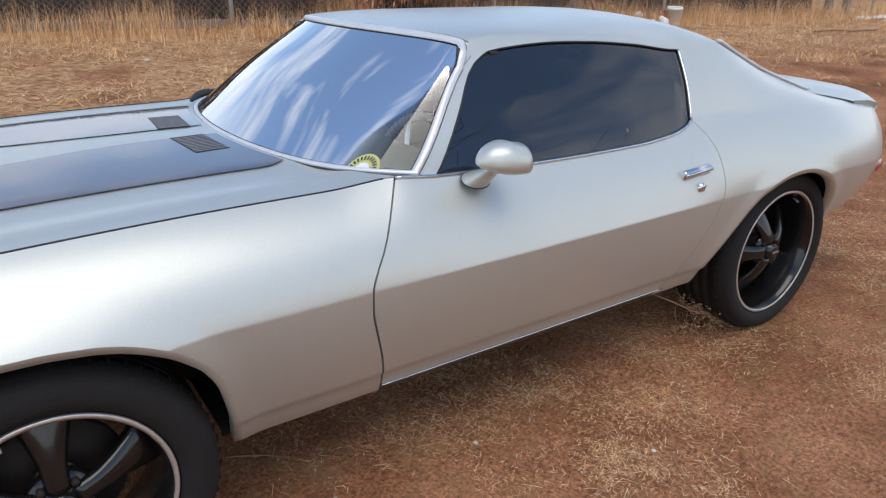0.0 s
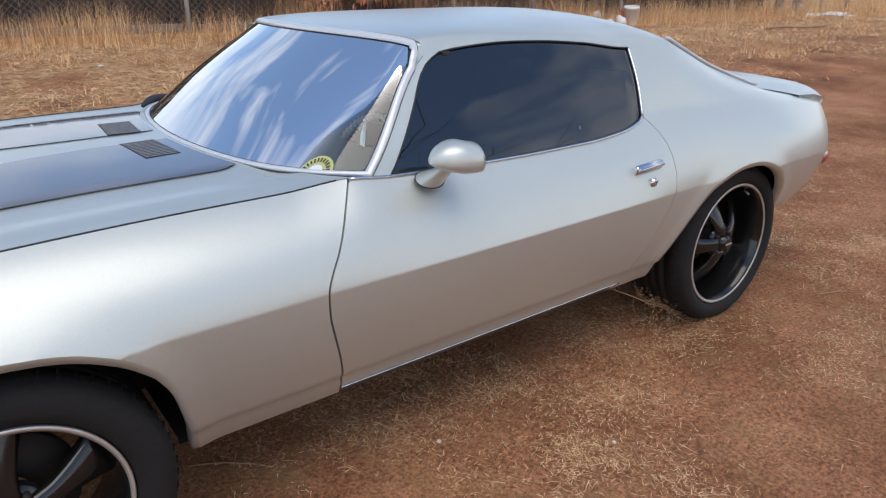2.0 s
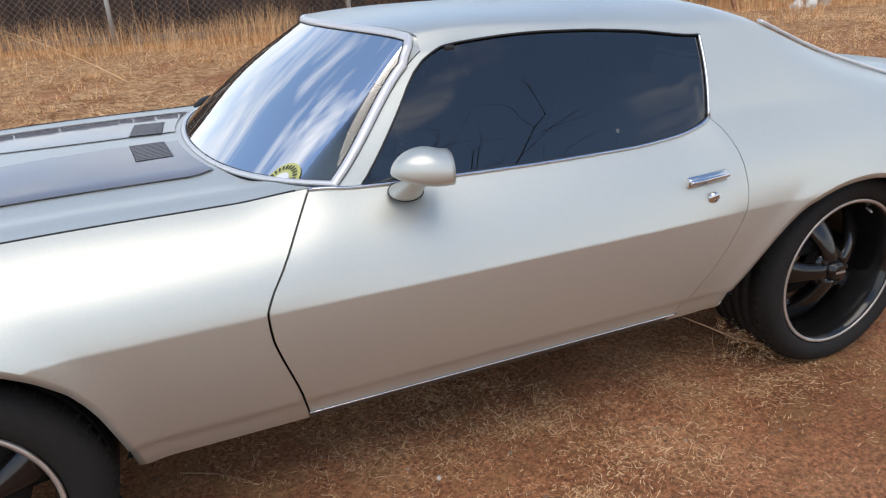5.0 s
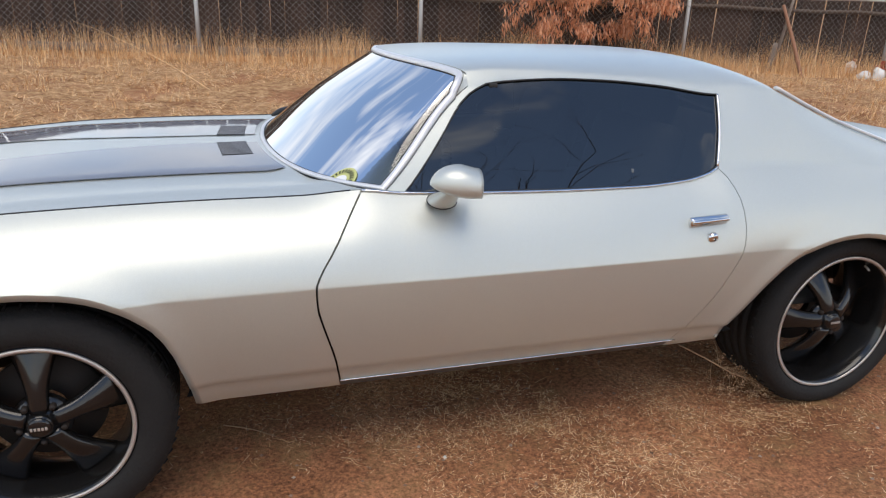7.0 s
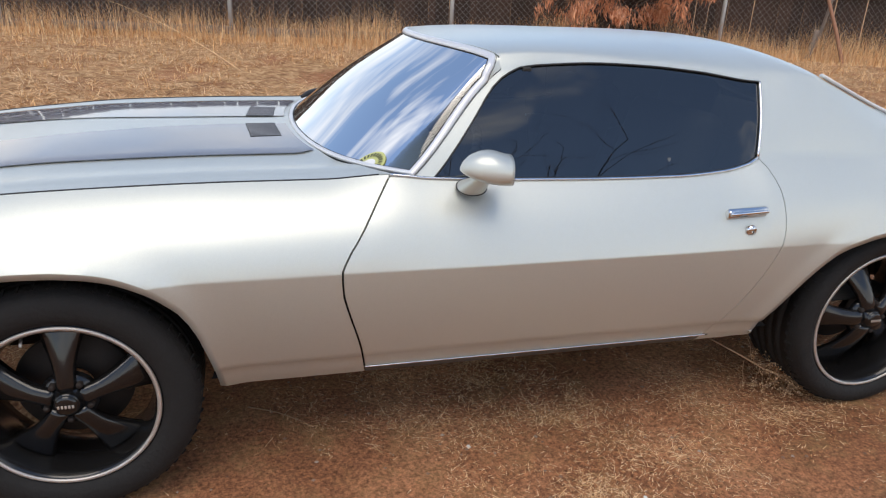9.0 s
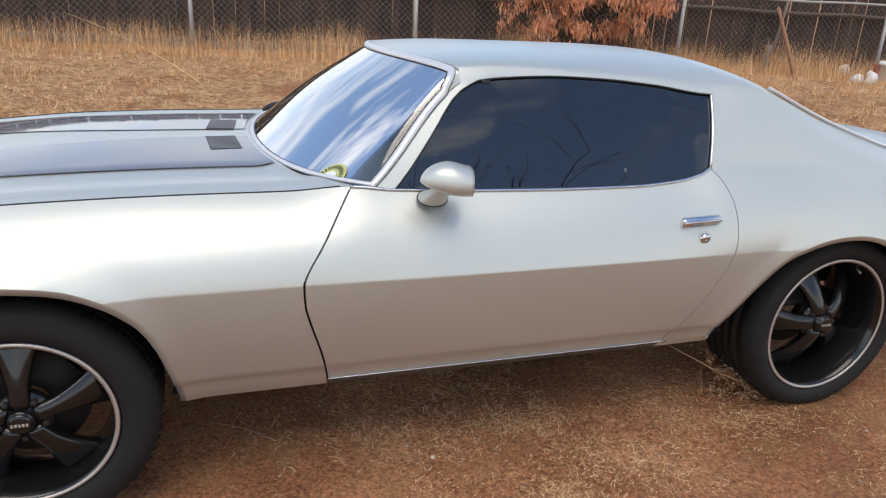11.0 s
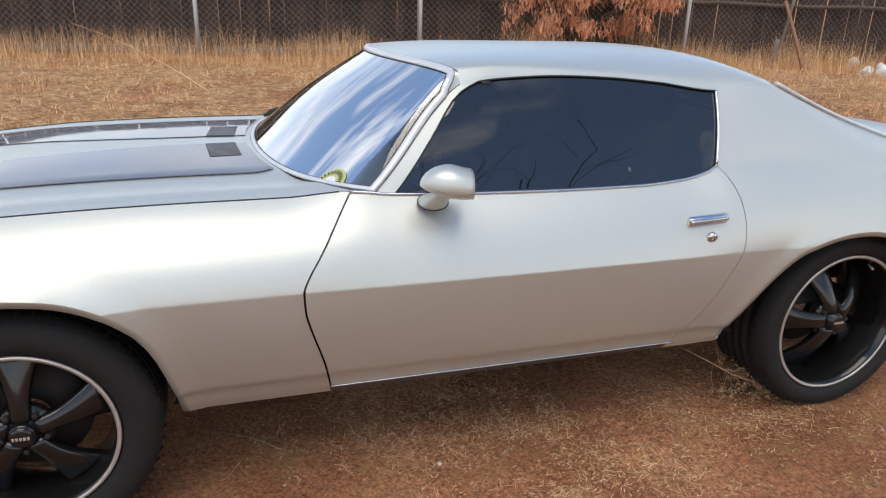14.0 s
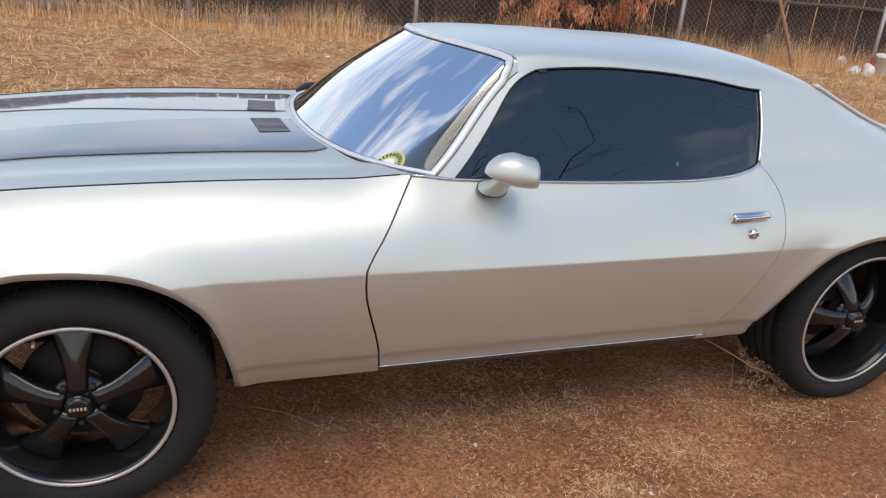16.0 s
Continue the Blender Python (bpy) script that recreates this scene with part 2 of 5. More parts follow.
OLD_WOOD = surface("grey_timber", (0.16, 0.125, 0.10), (0.24, 0.19, 0.15), 0.85, 6, bump=0.5, bump_scale=40)
RED_WOOD = surface("reddish_timber", (0.26, 0.12, 0.07), (0.34, 0.17, 0.10), 0.8, 6, bump=0.4, bump_scale=40)
BARK = surface("bark", (0.10, 0.075, 0.06), (0.17, 0.13, 0.10), 0.9, 12, bump=0.6, bump_scale=50)
PLASTIC_W = surface("white_plastic", (0.72, 0.71, 0.68), (0.62, 0.60, 0.56), 0.5, 9)
PLASTIC_R = surface("red_plastic", (0.35, 0.07, 0.04), (0.28, 0.06, 0.04), 0.5, 9)
TWIG = surface("dry_twig", (0.40, 0.25, 0.145), (0.31, 0.175, 0.095), 0.85, 30)

# ---- tools ----
def mesh_object(name, verts, faces, mat, parent=None, label="", smooth=True):
    me = bpy.data.meshes.new(name)
    me.from_pydata([tuple(v) for v in verts], [], faces)
    me.materials.append(mat)
    if smooth:
        me.polygons.foreach_set("use_smooth", [True] * len(me.polygons))
    me.update()
    ob = new(name, me)
    ob.parent = parent
    return tagged(ob, label)


def part(name, bm, mat, parent=None, label="", smooth=True):
    me = bpy.data.meshes.new(name)
    bm.to_mesh(me)
    bm.free()
    me.materials.append(mat)
    if smooth:
        me.polygons.foreach_set("use_smooth", [True] * len(me.polygons))
    ob = new(name, me)
    ob.parent = parent
    return tagged(ob, label)


def thing(name, label, category, group="", place=None, kind=""):
    ob = new(name)
    ob.empty_display_size = 0.1
    if place is not None:
        ob.matrix_basis = place
    return tagged(ob, label, category, group, kind)


def spline(pairs):
    """A smooth curve through (x, y) pairs that does not overshoot."""
    xs, ys = np.array(pairs, float).T
    h, d = np.diff(xs), np.diff(ys) / np.diff(xs)
    m = np.zeros(len(xs))
    m[0], m[-1] = d[0], d[-1]
    for k in range(1, len(xs) - 1):
        if d[k - 1] * d[k] > 0:
            m[k] = 2 * d[k - 1] * d[k] / (d[k - 1] + d[k])

    def at(x):
        x = min(max(x, xs[0]), xs[-1])
        k = min(max(int(np.searchsorted(xs, x)) - 1, 0), len(xs) - 2)
        t = (x - xs[k]) / h[k]
        return float(ys[k] * (1 + 2 * t) * (1 - t) ** 2 + ys[k + 1] * t * t * (3 - 2 * t) + h[k] * t * (1 - t) ** 2 * m[k] - h[k] * t * t * (1 - t) * m[k + 1])
    return at


def tube(points, radius, sides=6, closed=False, taper=None, flat=1.0, up=(0, 0, 1)):
    """Verts and faces of a tube along points; flat squeezes it along its second axis."""
    pts = [Vector(p) for p in points]
    verts, faces, n = [], [], len(pts)
    for k, p in enumerate(pts):
        a = pts[(k - 1) % n] if closed or k else pts[0]
        b = pts[(k + 1) % n] if closed or k < n - 1 else pts[-1]
        way = (b - a).normalized()
        one = way.cross(Vector(up))
        one = one.normalized() if one.length > 1e-4 else way.orthogonal().normalized()
        two = way.cross(one)
        r = radius * (taper[k] if taper else 1)
        for s in range(sides):
            w = 2 * math.pi * (s + 0.5) / sides
            verts.append(p + one * (r * math.cos(w)) + two * (r * flat * math.sin(w)))
    for k in range(n if closed else n - 1):
        j = (k + 1) % n
        for s in range(sides):
            faces.append((k * sides + s, k * sides + (s + 1) % sides, j * sides + (s + 1) % sides, j * sides + s))
    if not closed:
        faces += [tuple(range(sides))[::-1], tuple((n - 1) * sides + s for s in range(sides))]
    return verts, faces


def tube_object(name, points, radius, mat, parent=None, label="", **kw):
    v, f = tube(points, radius, **kw)
    return mesh_object(name, v, f, mat, parent, label)


def lathe(profile, steps=64, closed=False):
    """A profile of (radius, y) turned round the y axis."""
    verts, faces, n = [], [], len(profile)
    for s in range(steps):
        w = 2 * math.pi * s / steps
        verts += [(r * math.cos(w), y, r * math.sin(w)) for r, y in profile]
    for s in range(steps):
        t = (s + 1) % steps
        for k in range(n if closed else n - 1):
            j = (k + 1) % n
            faces.append((s * n + k, s * n + j, t * n + j, t * n + k))
    return verts, faces


def block(bm, size, m=Matrix(), bevel=0.0):
    got = bmesh.ops.create_cube(bm, size=1, matrix=m @ Matrix.Diagonal((*size, 1)))
    if bevel:
        edges = list({e for v in got["verts"] for e in v.link_edges})
        bmesh.ops.bevel(bm, geom=edges, offset=bevel, segments=2, affect="EDGES", profile=0.5)


def smoothstep(a, b, x):
    t = min(max((x - a) / (b - a), 0), 1)
    return t * t * (3 - 2 * t)

# ---- ground ----
def ground_height(x, y):
    far = math.hypot(x - 0.5, y + 2.6)
    rise = 0.34 * smoothstep(5.5, 13.5, far) + 1.2 * smoothstep(30, 75, far)
    rough = 0.02 * noise.noise((x * 0.8, y * 0.8, 3.1)) + 0.012 * noise.noise((x * 3.3, y * 3.3, 7.7)) + 0.006 * noise.noise((x * 9, y * 9, 1.0))
    return rise + rough * (0.7 + 2.0 * smoothstep(4.5, 10, far)) - 0.004


def build_ground():
    def axis(lo, hi, centre, fine, growth):
        out, step, at = [centre], fine, centre
        while at < hi:
            at += step
            step = step if abs(at - centre) < 4 else step * growth
            out.append(at)
        step, at = fine, centre
        while at > lo:
            at -= step
            step = step if abs(at - centre) < 4 else step * growth
            out.insert(0, at)
        return out
    xs, ys = axis(-300, 400, 1.2, 0.05, 1.07), axis(-300, 500, -0.5, 0.05, 1.07)
    verts = [(x, y, ground_height(x, y)) for y in ys for x in xs]
    w = len(xs)
    faces = [(j * w + i, j * w + i + 1, (j + 1) * w + i + 1, (j + 1) * w + i) for j in range(len(ys) - 1) for i in range(w - 1)]
    ob = mesh_object("ground", verts, faces, DIRT)
    tagged(ob, "reddish-brown dirt ground strewn with dry straw", "ground", kind="structure")


build_ground()

# ---- car ----
car = thing("car", "silver two-door muscle coupe with grey hood stripes and black wheels", "car")

# half widths and heights of the body's main lines along its length (front axle at 0, tail at 3.75)
S_W = spline([(-.93, .60), (-.6, .69), (-.3, .73), (0, .745), (.43, .745), (.72, .748), (.85, .758), (.9, .766), (1.02, .776), (1.3, .784), (1.6, .787), (1.8, .787), (1.98, .779), (2.09, .766), (2.124, .753), (2.3, .752), (2.6, .757), (3.0, .75), (3.4, .718), (3.6, .675), (3.75, .615)])
S_Z = spline([(-.93, .79), (-.6, .85), (-.3, .882), (0, .905), (.43, .917), (.72, .919), (.85, .930), (.9, .934), (1.02, .924), (1.3, .915), (1.6, .911), (1.8, .912), (1.98, .922), (2.09, .944), (2.124, .958), (2.3, .962), (2.6, .95), (3.0, .918), (3.4, .872), (3.6, .852), (3.75, .835)])
U_W = spline([(-.93, .69), (-.5, .80), (0, .864), (.5, .866), (1.0, .868), (2.1, .866), (2.6, .87), (3.0, .858), (3.4, .808), (3.6, .745), (3.75, .668)])
C_W = spline([(-.93, .72), (-.5, .86), (-.2, .912), (0, .926), (.3, .925), (.75, .924), (1.2, .928), (1.8, .926), (2.15, .919), (2.4, .916), (2.75, .916), (3.1, .893), (3.4, .842), (3.6, .772), (3.75, .69)])
C_Z = spline([(-.93, .66), (-.4, .69), (.2, .701), (2.3, .704), (2.7, .70), (3.2, .675), (3.75, .62)])
L_W = spline([(-.93, .70), (-.4, .84), (.3, .895), (2.1, .892), (2.6, .885), (3.1, .86), (3.4, .812), (3.6, .748), (3.75, .672)])
R_W = spline([(-.93, .64), (-.4, .80), (.3, .84), (2.1, .84), (2.5, .835), (3.1, .80), (3.5, .74), (3.75, .66)])
R_Z = spline([(-.93, .42), (.3, .402), (2.2, .402), (3.1, .42), (3.75, .47)])
B_Z = spline([(-.93, .34), (.3, .316), (2.1, .314), (2.3, .33), (3.1, .36), (3.75, .43)])
T_W = spline([(1.0, .60), (1.2, .586), (1.3, .582), (1.46, .570), (1.6, .567), (1.77, .570), (1.97, .581), (2.2, .602), (2.44, .606), (2.8, .61), (3.1, .63), (3.4, .645), (3.75, .56)])
T_Z = spline([(1.0, 1.17), (1.2, 1.198), (1.3, 1.209), (1.4, 1.221), (1.6, 1.229), (1.77, 1.224), (1.97, 1.208), (2.2, 1.181), (2.32, 1.188), (2.42, 1.182), (2.5, 1.158), (2.6, 1.120), (2.8, 1.045), (3.0, .985), (3.2, .934), (3.4, .895), (3.6, .868), (3.75, .848)])
ZC = spline([(1.0, 1.255), (1.13, 1.270), (1.3, 1.287), (1.5, 1.298), (1.75, 1.302), (2.0, 1.303), (2.2, 1.297), (2.35, 1.281), (2.45, 1.250), (2.55, 1.200), (2.7, 1.132), (2.9, 1.06), (3.1, .985), (3.22, .945), (3.32, .918), (3.5, .90), (3.75, .87)])
GAP_F = spline([(0, .899), (.33, .846), (.6, .804), (.9, .753), (1, .744), (1.2, .747), (1.5, .770), (1.8, .797), (2, .810), (3, .826)])
GAP_R = spline([(0, 2.124), (.2, 2.150), (.5, 2.165), (.8, 2.162), (1, 2.150), (1.4, 2.110), (1.7, 2.072), (2, 2.03), (3, 1.99)])
DLO_F = spline([(0, 1.027), (.62, 1.178), (.85, 1.239), (.95, 1.285), (1, 1.335)])
NOSE, TAIL = -.93, 3.75


def side_point(x, w):
    s, c, r = (S_W(x), S_Z(x)), (C_W(x), C_Z(x)), (R_W(x), R_Z(x))
    if w <= 1:
        u = (U_W(x), 0.5 * (s[1] + c[1]) + 0.012)
        k = ((1 - w) * (1 - 2 * w), 4 * w * (1 - w), w * (2 * w - 1))
        y, z = (sum(a * p[i] for a, p in zip(k, (s, u, c))) for i in (0, 1))
    elif w <= 2:
        t, l = w - 1, (L_W(x), 0.5 * (c[1] + r[1]))
        k = ((1 - t) * (1 - 2 * t), 4 * t * (1 - t), t * (2 * t - 1))
        y, z = (sum(a * p[i] for a, p in zip(k, (c, l, r))) for i in (0, 1))
    else:
        t, b = w - 2, B_Z(x)
        ledge = 0.012 * smoothstep(0, 0.12, t)
        y, z = r[0] - ledge - 0.043 * t ** 1.5, r[1] + (b - r[1]) * t
    return x, y, z


def shoulder(x):
    """How full the roof's side is: nearly square above the windshield, rounder behind."""
    return .20 + .34 * smoothstep(1.25, 1.85, x)


def roof_point(x, g):
    """From the top of the side windows (0) to the middle of the roof (1)."""
    q = 1 - g
    return x, T_W(x) * q, T_Z(x) + (ZC(x) - T_Z(x)) * (1 - q * q) ** shoulder(x)


def upper_point(x, f):
    return x, S_W(x) + (T_W(x) - S_W(x)) * f + 0.012 * math.sin(math.pi * f), S_Z(x) + (T_Z(x) - S_Z(x)) * f


ARCH_F = spline([(-3.2, .44), (-.6, .42), (-.03, .417), (.13, .414), (.32, .417), (.557, .434), (.76, .447), (.9, .447), (1.12, .438), (1.27, .429), (1.41, .422), (1.57, .420), (1.83, .428), (2.1, .432), (2.6, .435), (3.2, .44)])
ARCH_R = spline([(-3.2, .55), (-2.6, .51), (-.6, .34), (0, .335), (.45, .345), (.8, .362), (1.1, .373), (1.31, .381), (1.5, .394), (1.6, .402), (1.84, .424), (2.1, .458), (2.27, .487), (2.34, .501), (2.44, .514), (2.62, .527), (2.8, .537), (2.9, .545), (3.04, .562), (3.2, .55)])
HUB_F, HUB_R = (0.0, .33), (2.743, .33)

SIDE_W = [0, .05, .14, .26, .4, .54, .68, .8, .9, .96, .985, 1.0, 1.015, 1.05, 1.12, 1.25, 1.4, 1.55, 1.7, 1.83, 1.94, 2.0, 2.06, 2.14, 2.4, 2.66, 2.7, 3.0]
UP_F = [0, .08, .2, .35, .5, .62, .74, .85, .93, .97, 1.0]
ROOF_G = [.02, .06, .12, .2, .3, .42, .55, .7, .85, 1.0]
COLS = [("gap_f", 92), ("w", 4), ("d", 5), ("gap_r", 56), ("tail", 84)]
K_GAP, K_W, K_D, K_R, K_END = 92, 96, 101, 157, 241


def columns(knots):
    out = [knots[0]]
    for (name, count), a, b in zip(COLS, knots, knots[1:]):
        out += [a + (b - a) * (k + 1) / count for k in range(count)]
    return out


def header(y):
    return 1.13 + 0.42 * y * y


def pillar_front(f):
    return .966 + .25 * f + .058 * f ** 6


def side_y(x, z):
    """Half width of the body's side at a place."""
    lo, hi = 0.0, 3.0
    for _ in range(16):
        w = (lo + hi) / 2
        lo, hi = (w, hi) if side_point(x, w)[2] > z else (lo, w)
    return side_point(x, (lo + hi) / 2)[1]


def arch_push(x, y, z):
    """Carries points that fall inside a wheel opening to its edge; says whether they were inside, and swells the lip."""
    for (cx, cz), edge in ((HUB_F, ARCH_F), (HUB_R, ARCH_R)):
        dx, dz = x - cx, z - cz
        d = math.hypot(dx, dz)
        if d > 0.8:
            continue
        r = edge(math.atan2(dz, dx))
        if d < r + .008:
            px, pz = cx + dx / max(d, 1e-6) * r, cz + dz / max(d, 1e-6) * r
            return px, (side_y(px, pz) if r - d < .12 else y) + .010, pz, max(r - d, 0.0)
        y += 0.010 * (1 - smoothstep(0.0, 0.06, d - r))
    return x, y, z, -1.0


def at_arch(x, z):
    """The hub whose opening's edge passes here, or None."""
    for hub, edge in ((HUB_F, ARCH_F), (HUB_R, ARCH_R)):
        dx, dz = x - hub[0], z - hub[1]
        if abs(math.hypot(dx, dz) - edge(math.atan2(dz, dx))) < .004:
            return hub
    return None


def body_rows():
    rows, inside = [], []
    for g in reversed(ROOF_G):
        ks = columns([NOSE, header(.58) - .06, header(T_W(1.2) * (1 - g)), header(T_W(1.2) * (1 - g)) + .125, 2.195, TAIL])
        rows.append([roof_point(x, g) for x in ks])
        inside.append([-1.0] * len(ks))
    for f in reversed(UP_F[1:]):
        ks = columns([NOSE, .899 + .25 * f, pillar_front(f), DLO_F(f), 2.124 + .071 * f, TAIL])
        rows.append([upper_point(x, f) for x in ks])
        inside.append([-1.0] * len(ks))
    for w in SIDE_W:
        a, b = GAP_F(w), GAP_R(w)
        ks = columns([NOSE, a, a + (b - a) * .0547, a + (b - a) * .103, b, TAIL])
        got = [arch_push(*side_point(x, w)) for x in ks]
        rows.append([p[:3] for p in got])
        inside.append([p[3] for p in got])
    return rows, inside


ROWS, INSIDE = body_rows()
N_ROOF, N_UP = len(ROOF_G), len(ROOF_G) + len(UP_F) - 1   # row of the window top, row of the belt line
ROW_STRIP = N_UP + SIDE_W.index(2.66)


def panel(name, keep, sign, parent, label="", mat=None, shrink=(), flange=0.022, offset=0.0, depth_in=(0, 1, 0)):
    """The faces (row, column) of the body for which keep() holds, as a sheet with turned-in edges."""
    index, verts, faces = {}, [], []

    def vert(j, i):
        if (j, i) not in index:
            x, y, z = ROWS[j][i]
            for col, dx in shrink:
                if i == col:
                    x += dx
            index[j, i] = len(verts)
            verts.append(Vector((x, sign * -y, z)))
        return index[j, i]

    for j in range(len(ROWS) - 1):
        for i in range(K_END):
            ring = ((j, i), (j, i + 1), (j + 1, i + 1), (j + 1, i))
            if keep(j, i) and not all(INSIDE[a][b] >= 0 for a, b in ring):
                f = [vert(a, b) for a, b in ring]
                faces.append(tuple(f if sign < 0 else f[::-1]))
    bm = bmesh.new()
    vs = [bm.verts.new(v) for v in verts]
    for f in faces:
        try:
            bm.faces.new([vs[k] for k in f])
        except ValueError:
            pass
    bmesh.ops.dissolve_degenerate(bm, dist=0.0006, edges=bm.edges)
    bm.normal_update()
    if offset:
        for v in list(bm.verts):
            v.co -= v.normal * offset
    if flange:
        edge = [e for e in bm.edges if e.is_boundary]
        twin = {}
        for e in edge:
            for v in e.verts:
                if v in twin:
                    continue
                hub = at_arch(v.co.x, v.co.z)
                if hub:
                    to = Vector((hub[0] - v.co.x, 0, hub[1] - v.co.z)).normalized()
                    lip = v.co + to * .018 + Vector((0, sign * .004, 0))
                    twin[v] = [bm.verts.new(v.co), bm.verts.new(lip), bm.verts.new(lip + Vector((0, sign * .035, 0)))]
                else:
                    if abs(v.co.z - S_Z(v.co.x)) < .003 and v.co.x < 2.1:
                        inward = Vector((0, sign * .2, -1))
                    else:
                        inward = Vector((0, sign, 0)) if v.co.z < 0.95 else -v.normal
                    low = v.co + inward * flange
                    twin[v] = [bm.verts.new(v.co), bm.verts.new(low), bm.verts.new(low + inward * .001)]
        for e in edge:
            a, b = e.verts
            for k in (0, 1):
                bm.faces.new((twin[a][k], twin[b][k], twin[b][k + 1], twin[a][k + 1]))
    return part(name, bm, mat or PAINT, parent, label)


def build_shell():
    body = None
    for sign in (1, -1):
        def shell(j, i):
            if j < N_ROOF:
                return i >= K_W and not glass_back(j, i)
            if j < N_UP:
                return K_W <= i < K_D or i >= K_R
            return i >= K_R

        if sign == 1:
            body = panel("body", shell, sign, car, "silver roof, pillars and rear quarters")
        else:
            panel("body_half", shell, sign, body)
    for sign in (1, -1):
        panel("fender", lambda j, i: j >= N_UP and i < K_GAP, sign, car, shrink=((K_GAP, -.003),))
        door = panel("door", lambda j, i: N_UP <= j < ROW_STRIP and K_GAP <= i < K_R, sign, car, "closed silver door with chrome handle", shrink=((K_GAP, .003), (K_R, -.0025)))
        door_fittings(door, sign)
        # the rocker is dark all over, unlike the silver door above it
        panel("rocker", lambda j, i: j >= ROW_STRIP and K_GAP <= i < K_R, sign, car, "dark rocker below the door", SILL)
        glass = panel("side_window", lambda j, i: N_ROOF <= j < N_UP and K_D <= i < K_R, sign, car, "dark tinted side window", SIDE_GLASS, flange=0, offset=0.005)
        glass.visible_shadow = False
        window_trim(glass, sign)
        glass_marks(glass, sign)
    return body


def glass_back(j, i):
    """The rear window's share of the roof sheet."""
    x = ROWS[0][i][0]
    return 2.46 <= x <= 3.14 and j < N_ROOF - 2


def outline(cells, sign, lift=0.0):
    out = []
    for j, i in cells:
        x, y, z = ROWS[j][i]
        out.append(Vector((x, sign * -(y + lift), z)))
    return out


def window_trim(glass, sign):
    top = [(N_ROOF, i) for i in range(K_D, K_R + 1)]
    front = [(j, K_D) for j in range(N_UP, N_ROOF - 1, -1)]
    back = [(j, K_R) for j in range(N_ROOF, N_UP + 1)]
    belt = [(N_UP, i) for i in range(K_GAP, K_R + 1)]
    tube_object("seal", outline(front + top[1:], sign, -.001), .0030, SEAL_AND_GAP, glass, "black rubber seal")
    tube_object("rear_trim", outline(back, sign, .001), .005, CHROME, glass, "thin chrome trim")
    tube_object("belt_trim", outline(belt, sign, .002), .007, CHROME, glass, "chrome belt moulding", flat=.6)
    tube_object("belt_seal", outline(belt[10:], sign, -.012), .006, SEAL_AND_GAP, glass)


def door_fittings(door, sign):
    # handle: a chrome paddle on a recessed cup
    bm = bmesh.new()
    y = side_y(2.018, .816)
    lean = math.degrees(math.atan2(.925 - .787, .21)) * .72
    turn = pose(2.018, -y * sign, .816, lean * sign, -2.5, 0)
    block(bm, (.144, .022, .034), turn @ pose(0, -.010 * sign, 0), .006)
    block(bm, (.138, .012, .012), turn @ pose(0, -.022 * sign, .010), .004)
    part("door_handle", bm, CHROME, door, "chrome door handle")
    bm = bmesh.new()
    block(bm, (.13, .006, .030), turn @ pose(.004, -.001 * sign, -.022), .002)
    part("handle_cup", bm, PAINT, door)
    y = side_y(2.030, .758)
    v, f = lathe([(0, -.012), (.006, -.012), (.0065, -.009), (.011, -.009), (.0185, -.006), (.0200, 0), (.0200, .006)], 24)
    lock = mesh_object("door_lock", v, f, CHROME, door, "round chrome key lock")
    lock.matrix_basis = pose(2.030, -y * sign, .758, lean * sign * .9, 0, 0 if sign > 0 else 180)
    bm = bmesh.new()
    block(bm, (.003, .004, .010), pose(2.030, (-y - .0115) * sign, .758), 0)
    part("key_slot", bm, SEAL_AND_GAP, lock).matrix_basis = lock.matrix_basis.inverted()
    strip = [(x, -sign * (side_point(x, 2.66)[1] + .004), side_point(x, 2.66)[2]) for x in np.linspace(.822, 2.02, 50)]
    tube_object("sill_strip", strip, .0028, CHROME, door, "bright metal strip along the lower edge")


def glass_marks(glass, sign):
    """Dried runs on the pane, the lock knob behind it and the clip at its top."""
    rnd = random.Random(2)
    for x, f0, f1 in ((2.045, .52, .86), (1.345, .30, .97)):
        pts = []
        for t in np.linspace(f0, f1, 14):
            px, py, pz = upper_point(x + .0015 * rnd.uniform(-1, 1) + -.025 * (f1 - t), t)
            pts.append((px, -sign * (py - .008), pz))
        tube_object("dried_run", pts, .0006, STREAK, glass, "pale dried water run", sides=4, taper=[rnd.uniform(.4, 1.3) for _ in pts])
    x, y, z = upper_point(1.36, .985)
    bm = bmesh.new()
    block(bm, (.03, .012, .014), pose(x, -sign * (y - .004), z - .004), .003)
    part("clip", bm, SEAL_AND_GAP, glass)
    x, y, z = upper_point(1.795, .02)
    v, f = lathe([(0, .045), (.005, .044), (.0055, .025), (.004, .02), (.004, 0)], 12)
    knob = mesh_object("lock_knob", v, f, STREAK, glass, "small pale lock knob")
    knob.matrix_basis = pose(x, -sign * (y - .03), z, 90, 0, 0)


body = build_shell()


# ---- hood, cowl and windshield ----
def base_x(y):
    return .665 + .27 * y * y + .5 * y ** 6


def glass_foot(a):
    """Where the windshield's lower edge runs, from a = 0 in the middle to 1 at the pillar."""
    return base_x(a * .772) + (.966 - base_x(.772)) * abs(a) ** 6


def hood_z(x, y):
    k = min(abs(y) / S_W(x), 1)
    swell = 0.010 * (1 - smoothstep(.60, .80, k))
    return S_Z(x) + .018 * (1 - k ** 2.0) + swell + .006 * math.exp(-((k - .88) / .05) ** 2)


